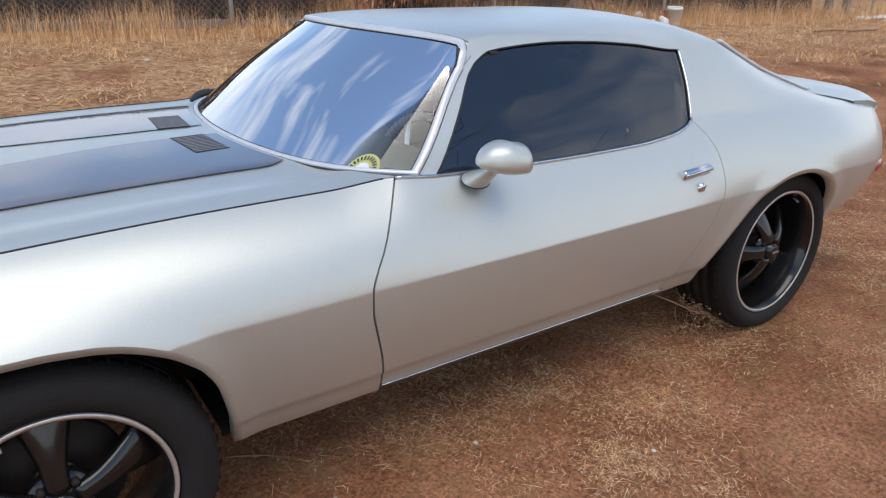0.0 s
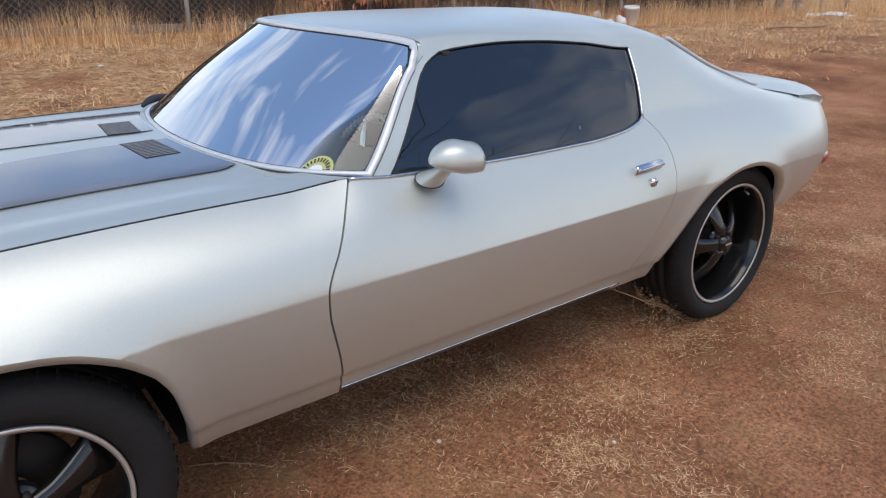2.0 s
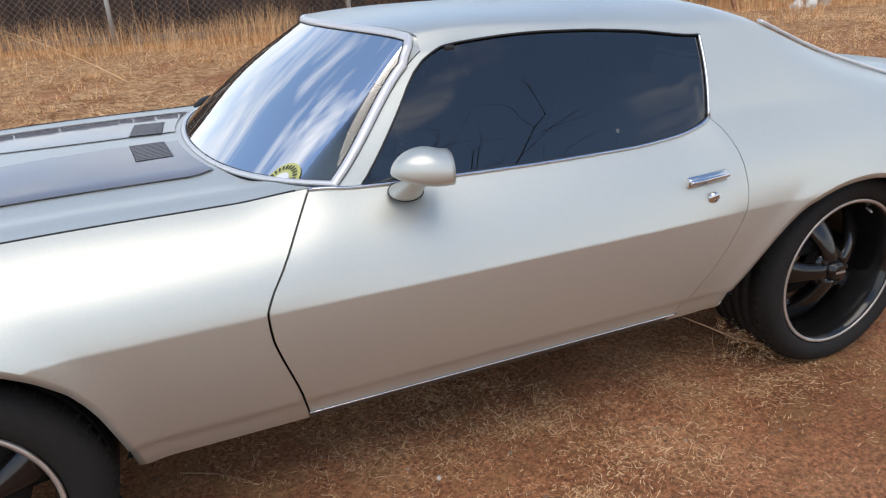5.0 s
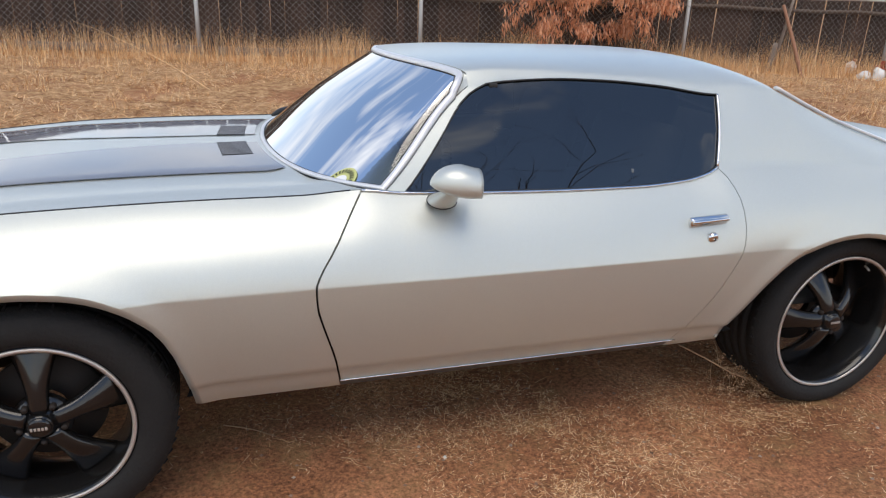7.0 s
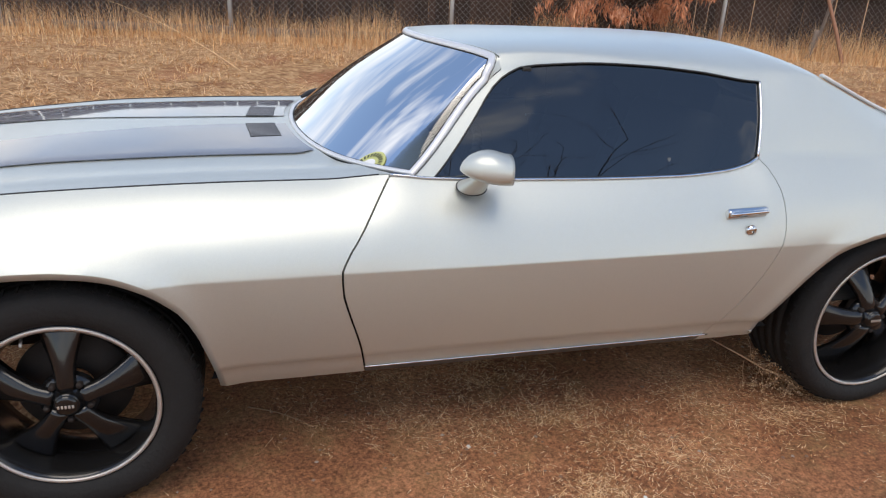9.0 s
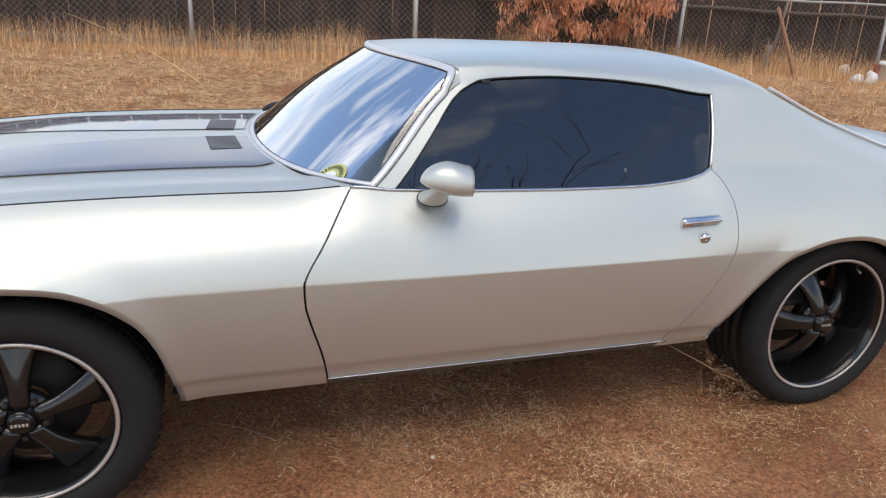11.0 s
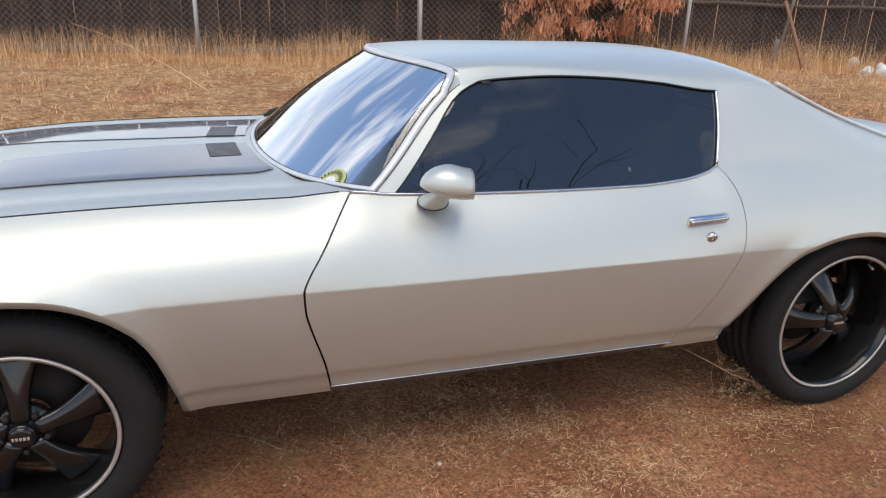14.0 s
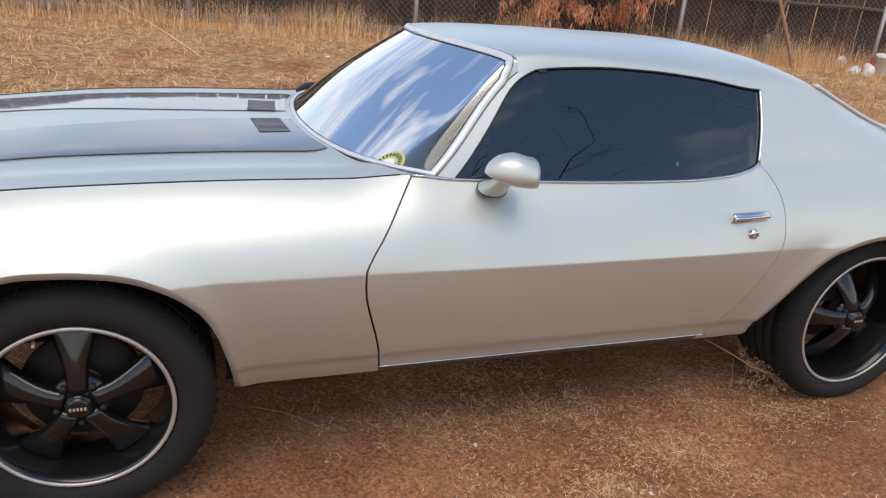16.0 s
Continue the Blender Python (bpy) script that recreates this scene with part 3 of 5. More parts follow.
def build_hood():
    verts, faces, nx, ny = [], [], 90, 60
    for i in range(nx + 1):
        for j in range(ny + 1):
            a = -1 + 2 * j / ny
            end = glass_foot(a * .735 / .772) - .005
            x = NOSE + .03 + (end - NOSE - .03) * i / nx
            y = a * (S_W(x) - .008)
            verts.append((x, y, hood_z(x, y)))
    w = ny + 1
    for i in range(nx):
        for j in range(ny):
            faces.append((i * w + j, (i + 1) * w + j, (i + 1) * w + j + 1, i * w + j + 1))
    bm = bmesh.new()
    vs = [bm.verts.new(v) for v in verts]
    for f in faces:
        bm.faces.new([vs[k] for k in f])
    bm.normal_update()
    edge = [e for e in bm.edges if e.is_boundary]
    twin = {}
    for e in edge:
        for v in e.verts:
            twin.setdefault(v, (bm.verts.new(v.co), bm.verts.new(v.co - Vector((0, 0, .02)))))
    for e in edge:
        a, b = e.verts
        bm.faces.new((twin[a][0], twin[b][0], twin[b][1], twin[a][1]))
    bmesh.ops.recalc_face_normals(bm, faces=bm.faces)
    hood = part("hood", bm, PAINT, car, "silver hood with two wide grey stripes")
    for sign in (1, -1):
        # stripe: widens forward, its rear corner rounded off towards the glass
        def edges(x):
            inner = .075 + .10 * (1 - smoothstep(-.4, .45, x))
            outer = .503 - .065 * smoothstep(.65, .77, x)
            return inner, outer
        sv, sf, n = [], [], 24
        for i in range(nx + 1):
            for j in range(n + 1):
                t = j / n
                x = NOSE + .05
                for _ in range(3):
                    inner, outer = edges(x)
                    y = inner + (outer - inner) * t
                    x = NOSE + .05 + (glass_foot(y / .772) - .022 - NOSE - .05) * i / nx
                sv.append((x, -sign * y, hood_z(x, y) + .0032))
        for i in range(nx):
            for j in range(n):
                q = (i * (n + 1) + j, (i + 1) * (n + 1) + j, (i + 1) * (n + 1) + j + 1, i * (n + 1) + j + 1)
                sf.append(q if sign < 0 else q[::-1])
        stripe = mesh_object("stripe", sv, sf, STRIPE, hood, "dark grey painted stripe")
        line = [(x, -sign * edges(x)[1], hood_z(x, edges(x)[1]) + .0042) for x in np.linspace(-.85, .70, 60)]
        tube_object("pinstripe", line, .0013, INK, stripe, "thin dark pinstripe", flat=.4)
        build_vent(hood, sign)
        # black tube laid along the hood gap, standing in for the shade inside it
        seam = [(x, -sign * (S_W(x) - .004), S_Z(x) + .0005) for x in np.linspace(-.86, .868, 74)]
        tube_object("hood_seam", seam, .0027, SEAL_AND_GAP, hood, "black line for the shade in the gap beside the hood")
    return hood


def build_vent(hood, sign):
    x0, x1, y0, y1 = .511, .613, .070, .285
    bm = bmesh.new()
    z = hood_z(.555, .2)
    tip = math.degrees(math.atan2(hood_z(.555, y0) - hood_z(.555, y1), y1 - y0)) * sign
    base = pose((x0 + x1) / 2, -sign * (y0 + y1) / 2, z, tip, 0, 4.5 * sign)
    block(bm, (x1 - x0, y1 - y0, .003), base @ pose(0, 0, .0030), .0008)
    vent = part("vent", bm, SEAL_AND_GAP, hood, "black louvred hood vent")
    for k in range(12):
        bm = bmesh.new()
        y = -(y1 - y0) / 2 + .010 + (y1 - y0 - .020) * k / 11
        block(bm, (x1 - x0 - .004, .0055, .002), base @ pose(0, y, .0050), .0006)
        part("slat", bm, SLAT, vent)


hood = build_hood()


def build_windshield():
    n, m, verts, faces = 40, 16, [], []

    def point(a, k):
        q = abs(a)
        wx, wy, wz = upper_point(pillar_front(k), k)
        x = glass_foot(a) * (1 - k) + header(a * .586) * k - .058 * (k - k ** 6) * q ** 6
        top = (ZC(1.13) - T_Z(1.274)) * max(0.0, 1 - q * q) ** .20
        bow = .030 * math.sin(math.pi * k) * (1 - q ** 3)
        return Vector((x - .72 * bow, a * wy, wz + top * k + .008 * (1 - q * q) * (1 - k) + .69 * bow))
    for i in range(m + 1):
        for j in range(n + 1):
            verts.append(point(-1 + 2 * j / n, i / m))
    for i in range(m):
        for j in range(n):
            faces.append((i * (n + 1) + j, i * (n + 1) + j + 1, (i + 1) * (n + 1) + j + 1, (i + 1) * (n + 1) + j))
    glass = mesh_object("windshield", verts, faces, WIND_GLASS, car, "raked windshield reflecting a cloudy sky")
    glass.visible_shadow = False
    up = Vector((-.3, 0, .5)).normalized() * .006
    cut_a, cut_k = .055, .10
    arc = [(1 - cut_a * (1 - math.cos(t)), 1 - cut_k + cut_k * math.sin(t)) for t in np.linspace(0, math.pi / 2, 13)]

    def moulding(name, run, wide, label=""):
        """A raised metal band that lies on the glass inside its edge, between two dark lines."""
        at = [point(a, k) for a, k in run]
        mid = point(0, .5)
        bands, inner, outer = [], [], []
        for q, (p, (a, k)) in enumerate(zip(at, run)):
            way = (at[min(q + 1, len(at) - 1)] - at[max(q - 1, 0)]).normalized()
            flat = (point(a + .01, min(k, .98)) - point(a - .01, min(k, .98))).cross(point(a, min(k, .97) + .02) - point(a, min(k, .97))).normalized()
            flat = flat if flat.z > 0 else -flat
            side = way.cross(flat).normalized()
            side = side if side.dot(mid - p) > 0 else -side
            bands += [p + side * (wide * u) + flat * h for u, h in ((0, .001), (.04, .0075), (.3, .0105), (.62, .0095), (.93, .0055), (1, .001))]
            outer.append(p - side * .002 + flat * .002)
            inner.append(p + side * (wide + .0015) + flat * .0015)
        bf = [(6 * q + c, 6 * q + c + 1, 6 * q + c + 7, 6 * q + c + 6) for q in range(len(run) - 1) for c in range(5)]
        bm = bmesh.new()
        vs = [bm.verts.new(v) for v in bands]
        for f in bf:
            bm.faces.new([vs[c] for c in f])
        bmesh.ops.recalc_face_normals(bm, faces=bm.faces)
        if sum(f.normal.z for f in bm.faces) < 0:
            bmesh.ops.reverse_faces(bm, faces=bm.faces)
        strip = part(name, bm, BRIGHT, glass, label)
        tube_object("seal_line", inner, .0014, SEAL_AND_GAP, strip, sides=5)
        tube_object("seal_line", outer, .0010, SEAL_AND_GAP, strip, sides=5)

    moulding("lower_trim", [(-1 + 2 * j / 60, 0) for j in range(61)], .016, "bright windshield moulding")
    frame_run = [(-1, k) for k in np.linspace(0, 1 - cut_k, 17)] + [(-a, k) for a, k in arc[1:]] + [(a, 1) for a in np.linspace(-1 + cut_a, 1 - cut_a, 50)[1:-1]] + [(a, k) for a, k in arc[::-1]] + [(1, k) for k in np.linspace(1 - cut_k, 0, 17)[1:]]
    moulding("frame_trim", frame_run, .023, "wide bright moulding round the windshield")
    for s in (-1, 1):
        # painted corner between the rounded glass and the roof
        cv = [point(s * a, k) + up * .5 for a, k in arc] + [point(s * a, k) + up * .5 for a, k in [(1, 1 - cut_k + cut_k * t) for t in np.linspace(0, 1, 7)] + [(1 - cut_a * t, 1) for t in np.linspace(0, 1, 8)[1:-1]]]
        n_arc = len(arc)
        rim = cv[n_arc:]
        cf = []
        for q in range(12):
            cf.append((q, q + 1, n_arc + q + 1 if q + 1 < len(rim) else n_arc + len(rim) - 1, n_arc + q))
        mesh_object("pillar_corner", cv, [f if s > 0 else f[::-1] for f in cf], PAINT, body)
    # painted cowl between hood and glass
    cv = []
    for j in range(61):
        p = point(-1 + 2 * j / 60, 0)
        cv += [(p.x - .06, p.y, p.z - .022), (p.x - .012, p.y, p.z - .010), (p.x + .02, p.y, p.z - .010)]
    cf = [(3 * j + c, 3 * j + c + 1, 3 * j + c + 4, 3 * j + c + 3) for j in range(60) for c in (0, 1)]
    mesh_object("cowl", cv, cf, UNDER, car, "black cowl below the glass")
    lip = [point(a, 0) + Vector((-.030, 0, .012 + .010 * math.sin(math.pi * (a - .74) / .26))) for a in np.linspace(.74, 1.0, 14)]
    tube_object("cowl_seal", lip, .015, SEAL_AND_GAP, car, "black rubber seal at the far end of the cowl", sides=8, taper=[.4 + .6 * math.sin(math.pi * (k + .5) / 14) for k in range(14)])
    return glass, point


windshield, wind_point = build_windshield()


def build_rear_window():
    for sign in (1, -1):
        g = panel("rear_window", lambda j, i: glass_back(j, i), sign, car, "sloping rear window", SIDE_GLASS, flange=0, offset=.008)
        g.visible_shadow = False
        j = N_ROOF - 2
        cells = [i for i in range(K_R, K_END) if 2.46 <= ROWS[0][i][0] <= 3.14]
        pts = [Vector((ROWS[j][i][0], -sign * ROWS[j][i][1], ROWS[j][i][2] + .010)) for i in cells]
        tube_object("rear_window_trim", pts, .014, BRIGHT, g, "pale moulding", flat=.5)


build_rear_window()


# ---- wheels, mirrors, tail, inside ----
def build_wheel(name, hub_x, y_face, radius, ring, width, dish, label):
    """A wheel about its own y axis, outer face towards -y, as a rim with its pieces."""
    barrel = [(ring - .006, -.004), (ring - .012, .004), (ring - .018, .020), (ring - .028, .055), (ring - .034, width * .55), (ring - .015, width - .02), (ring, width), (ring + .004, width - .005), (ring - .004, width * .5), (ring + .006, .006), (ring + .006, -.004)]
    v, f = lathe(barrel, 72, closed=True)
    wheel = mesh_object("wheel", v, f, GLOSS_BLACK, car, label)
    wheel.matrix_basis = pose(hub_x, y_face, radius - .010)
    turned = 0 if name == 'front' else 54
    side = radius - ring
    tyre = [(ring + .002, .004), (ring + side * .12, -.012), (ring + side * .35, -.021), (ring + side * .6, -.020), (ring + side * .82, -.010), (radius - .010, .004), (radius - .004, .014), (radius, .03)]
    n_rib = 5
    for k in range(n_rib):
        a = .03 + (width - .06) * k / n_rib
        b = .03 + (width - .06) * (k + 1) / n_rib
        tyre += [(radius, a + .002), (radius, b - .010), (radius - .007, b - .008), (radius - .007, b)]
    tyre += [(radius, width - .03), (radius - .004, width - .014), (radius - .012, width), (ring + side * .5, width + .015), (ring + .002, width)]
    v, f = lathe(tyre, 96)
    mesh_object("tyre", v, f, RUBBER, wheel, "worn black low-profile tyre")
    # shoulder blocks of the tread
    bm = bmesh.new()
    block(bm, (.006, .026, .016), Matrix(), 0)
    shape = bpy.data.meshes.new("tread_block")
    bm.to_mesh(shape)
    bm.free()
    shape.materials.append(RUBBER)
    for k in range(60):
        lug = new("tread_block", shape)
        lug.parent = wheel
        lug.matrix_basis = pose(0, 0, 0, 0, 6 * k, 0) @ pose(0, .026, radius - .0055, 18, 12, 0)
    v, f = lathe([(ring - .010, -.0065), (ring - .004, -.0085), (ring + .001, -.0085), (ring + .003, -.005), (ring - .006, -.004)], 96, closed=True)
    mesh_object("lip_ring", v, f, RING, wheel, "thin bright pinstripe ring")
    # five spokes, wide at the rim, waisted at the hub, hollowed along the edges
    for s in range(5):
        sv, sf = [], []
        steps = 12
        for k in range(steps + 1):
            t = k / steps
            r = .038 + (ring - .030 - .038) * t
            half = (.024 + .010 * abs(t - .35) + .034 * t ** 1.9) * (1 if name == 'front' else 1.2)
            deep = .018 + dish * t ** 1.6
            thick = .020 + .018 * t
            prof = [(-half, deep + thick), (-half * 1.0, deep + .012), (-half * .72, deep + .001), (-half * .2, deep - .004), (half * .2, deep - .004), (half * .72, deep + .001), (half, deep + .012), (half, deep + thick)]
            sv += [(px, py, r) for px, py in prof]
        q = 8
        for k in range(steps):
            for p in range(q):
                sf.append((k * q + p, k * q + (p + 1) % q, (k + 1) * q + (p + 1) % q, (k + 1) * q + p))
        sf += [tuple(range(q))[::-1], tuple(steps * q + p for p in range(q))]
        spoke = mesh_object("spoke", sv, sf, GLOSS_BLACK, wheel)
        spoke.matrix_basis = pose(0, 0, 0, 0, 72 * s + turned, 0)
        v, f = lathe([(0, -.006), (.007, -.006), (.009, -.002), (.009, .02)], 10)
        nut = mesh_object("lug_nut", v, f, DISC, wheel)
        nut.matrix_basis = pose(0, 0, 0, 0, 72 * s + turned + 36, 0) @ pose(0, .026, .058)
    stem = tube_object("valve_stem", [(0, 0, 0), (0, -.012, -.004), (0, -.026, -.010)], .0042, RING, wheel, "short valve stem", sides=8)
    stem.matrix_basis = pose(0, 0, 0, 0, turned - 24, 0) @ pose(0, .034, ring - .026)
    v, f = lathe([(0, .004), (.020, .004), (.030, .007), (.034, .012), (.036, .024), (.055, .034), (.075, .040), (.078, .06)], 40)
    mesh_object("hub", v, f, GLOSS_BLACK, wheel)
    v, f = lathe([(0, -.002), (.022, -.001), (.028, .002), (.030, .008)], 32)
    cap = mesh_object("centre_cap", v, f, GLOSS_BLACK, wheel, "black centre cap with a light mark")
    bm = bmesh.new()
    for k in range(5):
        block(bm, (.006, .0015, .009), pose(-.018 + .009 * k, -.003, 0), .0005)
    part("cap_mark", bm, RING, cap, "plain pale bars")
    v, f = lathe([(.05, dish + .075), (.155, dish + .075), (.157, dish + .085), (.155, dish + .10), (.05, dish + .10)], 48)
    mesh_object("brake_disc", v, f, DISC, wheel, "rusty brake disc")
    return wheel


def mirrored(wheel):
    m = wheel.matrix_basis.copy()
    return copy_thing(wheel, pose(m.translation.x, -m.translation.y, m.translation.z, 0, 0, 180))


wheel_front = build_wheel("front", HUB_F[0] + .004, -.858, .347, .2405, .225, .045, "black five-spoke front wheel with a bright ring")
wheel_rear = build_wheel("rear", HUB_R[0] - .016, -.826, .354, .2690, .285, .105, "black deep-dish five-spoke rear wheel")
mirrored(wheel_front)
mirrored(wheel_rear)


def build_wells():
    for (hx, hz), depth in ((HUB_F, .42), (HUB_R, .46)):
        for sign in (1, -1):
            verts, faces, n = [], [], 28
            edge = ARCH_F if hx < 1 else ARCH_R
            for k in range(n + 1):
                w = radians(-28 + 236 * k / n)
                r = min(edge((w + math.pi) % (2 * math.pi) - math.pi), .50) + .004
                r2 = max(r, .43)
                p = (hx + r * math.cos(w), hz + r * math.sin(w))
                q = (hx + r2 * math.cos(w), hz + r2 * math.sin(w))
                p, q = (p[0], max(p[1], .335)), (q[0], max(q[1], .335))
                edge_y = side_y(p[0], p[1]) - .018
                verts += [(p[0], -sign * edge_y, p[1]), (q[0], -sign * (edge_y - .03), q[1]), (q[0], -sign * (.885 - depth), q[1]), (hx + .1 * math.cos(w), -sign * (.885 - depth), max(hz + .1 * math.sin(w), .335))]
            for k in range(n):
                for c in range(3):
                    faces.append((4 * k + c, 4 * k + c + 1, 4 * k + c + 5, 4 * k + c + 4))
            mesh_object("wheel_well", verts, faces, UNDER, car, "black wheel well liner")
    bm = bmesh.new()
    block(bm, (1.5, 1.54, .05), pose(1.25, 0, .335), .01)
    block(bm, (.9, .9, .05), pose(0.0, 0, .40), .01)
    block(bm, (1.5, .9, .05), pose(2.95, 0, .42), .01)
    part("underbody", bm, UNDER, car, "black underbody")


build_wells()


def build_mirror(sign):
    """A wedge-shaped painted mirror, pointed in front and cut off flat behind, on a flared foot."""
    verts, faces, n, m = [], [], 28, 18
    x0, long, cy = 1.062, .146, -.906

    def section(t):
        full = (1 - (1 - t) ** 2.4) ** .62
        up = .056 * (1 - (1 - min(t / .62, 1)) ** 2.2) ** .6 * (1 - .22 * smoothstep(.55, 1, t))
        down = .036 * (1 - (1 - min(t / .85, 1)) ** 1.9) ** .75
        return .068 * full * (1 - .04 * smoothstep(.85, 1, t)), up, down, .979 - .006 * t

    for k in range(m + 1):
        t = max(k / m, .002) ** 1.35
        wide, up, down, cz = section(t)
        for s in range(n):
            w = 2 * math.pi * s / n
            cw, sw = math.cos(w), math.sin(w)
            tall = up if sw > 0 else down
            verts.append((x0 + long * t + .012 * cw * t, cy + wide * math.copysign(abs(cw) ** .86, cw), cz + tall * math.copysign(abs(sw) ** .86, sw)))
    for k in range(m):
        for s in range(n):
            faces.append((k * n + s, k * n + (s + 1) % n, (k + 1) * n + (s + 1) % n, (k + 1) * n + s))
    faces.append(tuple(range(n)))
    # rounded rim turned in round the glass
    base = len(verts)
    for s in range(n):
        x, y, z = verts[m * n + s]
        verts.append((x - .008, cy + (y - cy) * .93, .976 + (z - .976) * .93))
    for s in range(n):
        faces.append((m * n + s, m * n + (s + 1) % n, base + (s + 1) % n, base + s))
    verts = [(x, sign * y, z) for x, y, z in verts]
    mirror = mesh_object("door_mirror", verts, [f if sign > 0 else f[::-1] for f in faces], PAINT, car, "silver wedge-shaped door mirror on a flared foot")
    fv, ff, rings = [], [], 12
    for k in range(rings + 1):
        t = k / rings
        flare = (1 - t) ** 1.7
        rx, ry = .024 + .020 * flare, .017 + .013 * flare
        cx, fy, cz = 1.134 + .010 * t - .008 * flare, -.818 - .074 * t, .906 + .054 * t
        for s in range(24):
            w = 2 * math.pi * s / 24
            fv.append((cx + rx * math.cos(w), sign * (fy + ry * math.sin(w)), cz + .017 * math.sin(w) * (1 - t)))
    for k in range(rings):
        for s in range(24):
            ff.append((k * 24 + s, k * 24 + (s + 1) % 24, (k + 1) * 24 + (s + 1) % 24, (k + 1) * 24 + s))
    foot = mesh_object("mirror_foot", fv, ff, PAINT, mirror)
    gasket = [(1.126 + .045 * math.cos(w), sign * (-.818 + .031 * math.sin(w)), .9055 + .017 * math.sin(w)) for w in np.linspace(0, 2 * math.pi, 33)[:-1]]
    tube_object("gasket", gasket, .0016, SEAL_AND_GAP, foot, "thin black gasket", closed=True, sides=6)
    gv = [(x - .0005, y, z) for x, y, z in verts[base:]]
    mesh_object("mirror_glass", gv, [tuple(range(n))], CHROME, mirror, "mirror glass", smooth=False)


build_mirror(1)


def build_tail():
    # rear face, spoiler lip, side lamp, nose panel
    n = 24
    j0, j1 = 0, len(ROWS) - 1
    verts, faces = [], []
    for sign in (1, -1):
        base = len(verts)
        for j in range(j1 + 1):
            x, y, z = ROWS[j][K_END]
            verts += [(x, -sign * y, z), (x + .05, -sign * y * .9, z * .97 + .015), (x + .06, 0, z * .97 + .015)]
        for j in range(j1):
            for c in (0, 1):
                a = base + 3 * j + c
                faces.append((a, a + 1, a + 4, a + 3))
    mesh_object("tail_panel", verts, faces, PAINT, car)
    verts, faces = [], []
    for sign in (1, -1):
        base = len(verts)
        for j in range(N_UP, j1 + 1):
            x, y, z = ROWS[j][0]
            verts += [(x, -sign * y, z), (x - .08, -sign * y * .85, z), (x - .1, 0, z)]
        for j in range(j1 - N_UP):
            for c in (0, 1):
                a = base + 3 * j + c
                faces.append((a, a + 1, a + 4, a + 3))
    mesh_object("nose_panel", verts, faces, PAINT, car)
    sv, sf, m = [], [], 40
    for j in range(m + 1):
        a = -1 + 2 * j / m
        y = a * .66
        x0, x1 = 3.40 + .03 * a * a, 3.775 - .085 * a * a
        zs = [roof_point(x, 1 - abs(a) * .985)[2] for x in (x0, x0 + .16, x1)]
        lift = .046 * (1 - abs(a) ** 8) + .010
        sv += [(x0, y, zs[0] + .004), (x0 + .16, y, zs[1] + .010 + lift * .4), (x1 - .02, y, zs[2] + lift), (x1, y, zs[2] + lift - .008), (x1 - .002, y, zs[2] - .02), (x1 - .06, y, zs[2] - .05)]
    for j in range(m):
        for c in range(5):
            a = 6 * j + c
            sf.append((a, a + 1, a + 7, a + 6))
    sf += [tuple(range(6)), tuple(range(6 * m, 6 * m + 6))[::-1]]
    mesh_object("spoiler", sv, sf, PAINT, car, "silver rear deck spoiler")
    for sign in (1, -1):
        bm = bmesh.new()
        y = side_y(3.56, .595)
        block(bm, (.11, .012, .036), pose(3.56, -sign * (y + .010), .595, 0, 0, 14 * sign), .006)
        part("side_lamp", bm, LENS_RED, car, "red rear side marker lamp")
        bm = bmesh.new()
        block(bm, (.125, .008, .048), pose(3.56, -sign * (y + .007), .595, 0, 0, 14 * sign), .004)
        part("lamp_bezel", bm, CHROME, car)


build_tail()


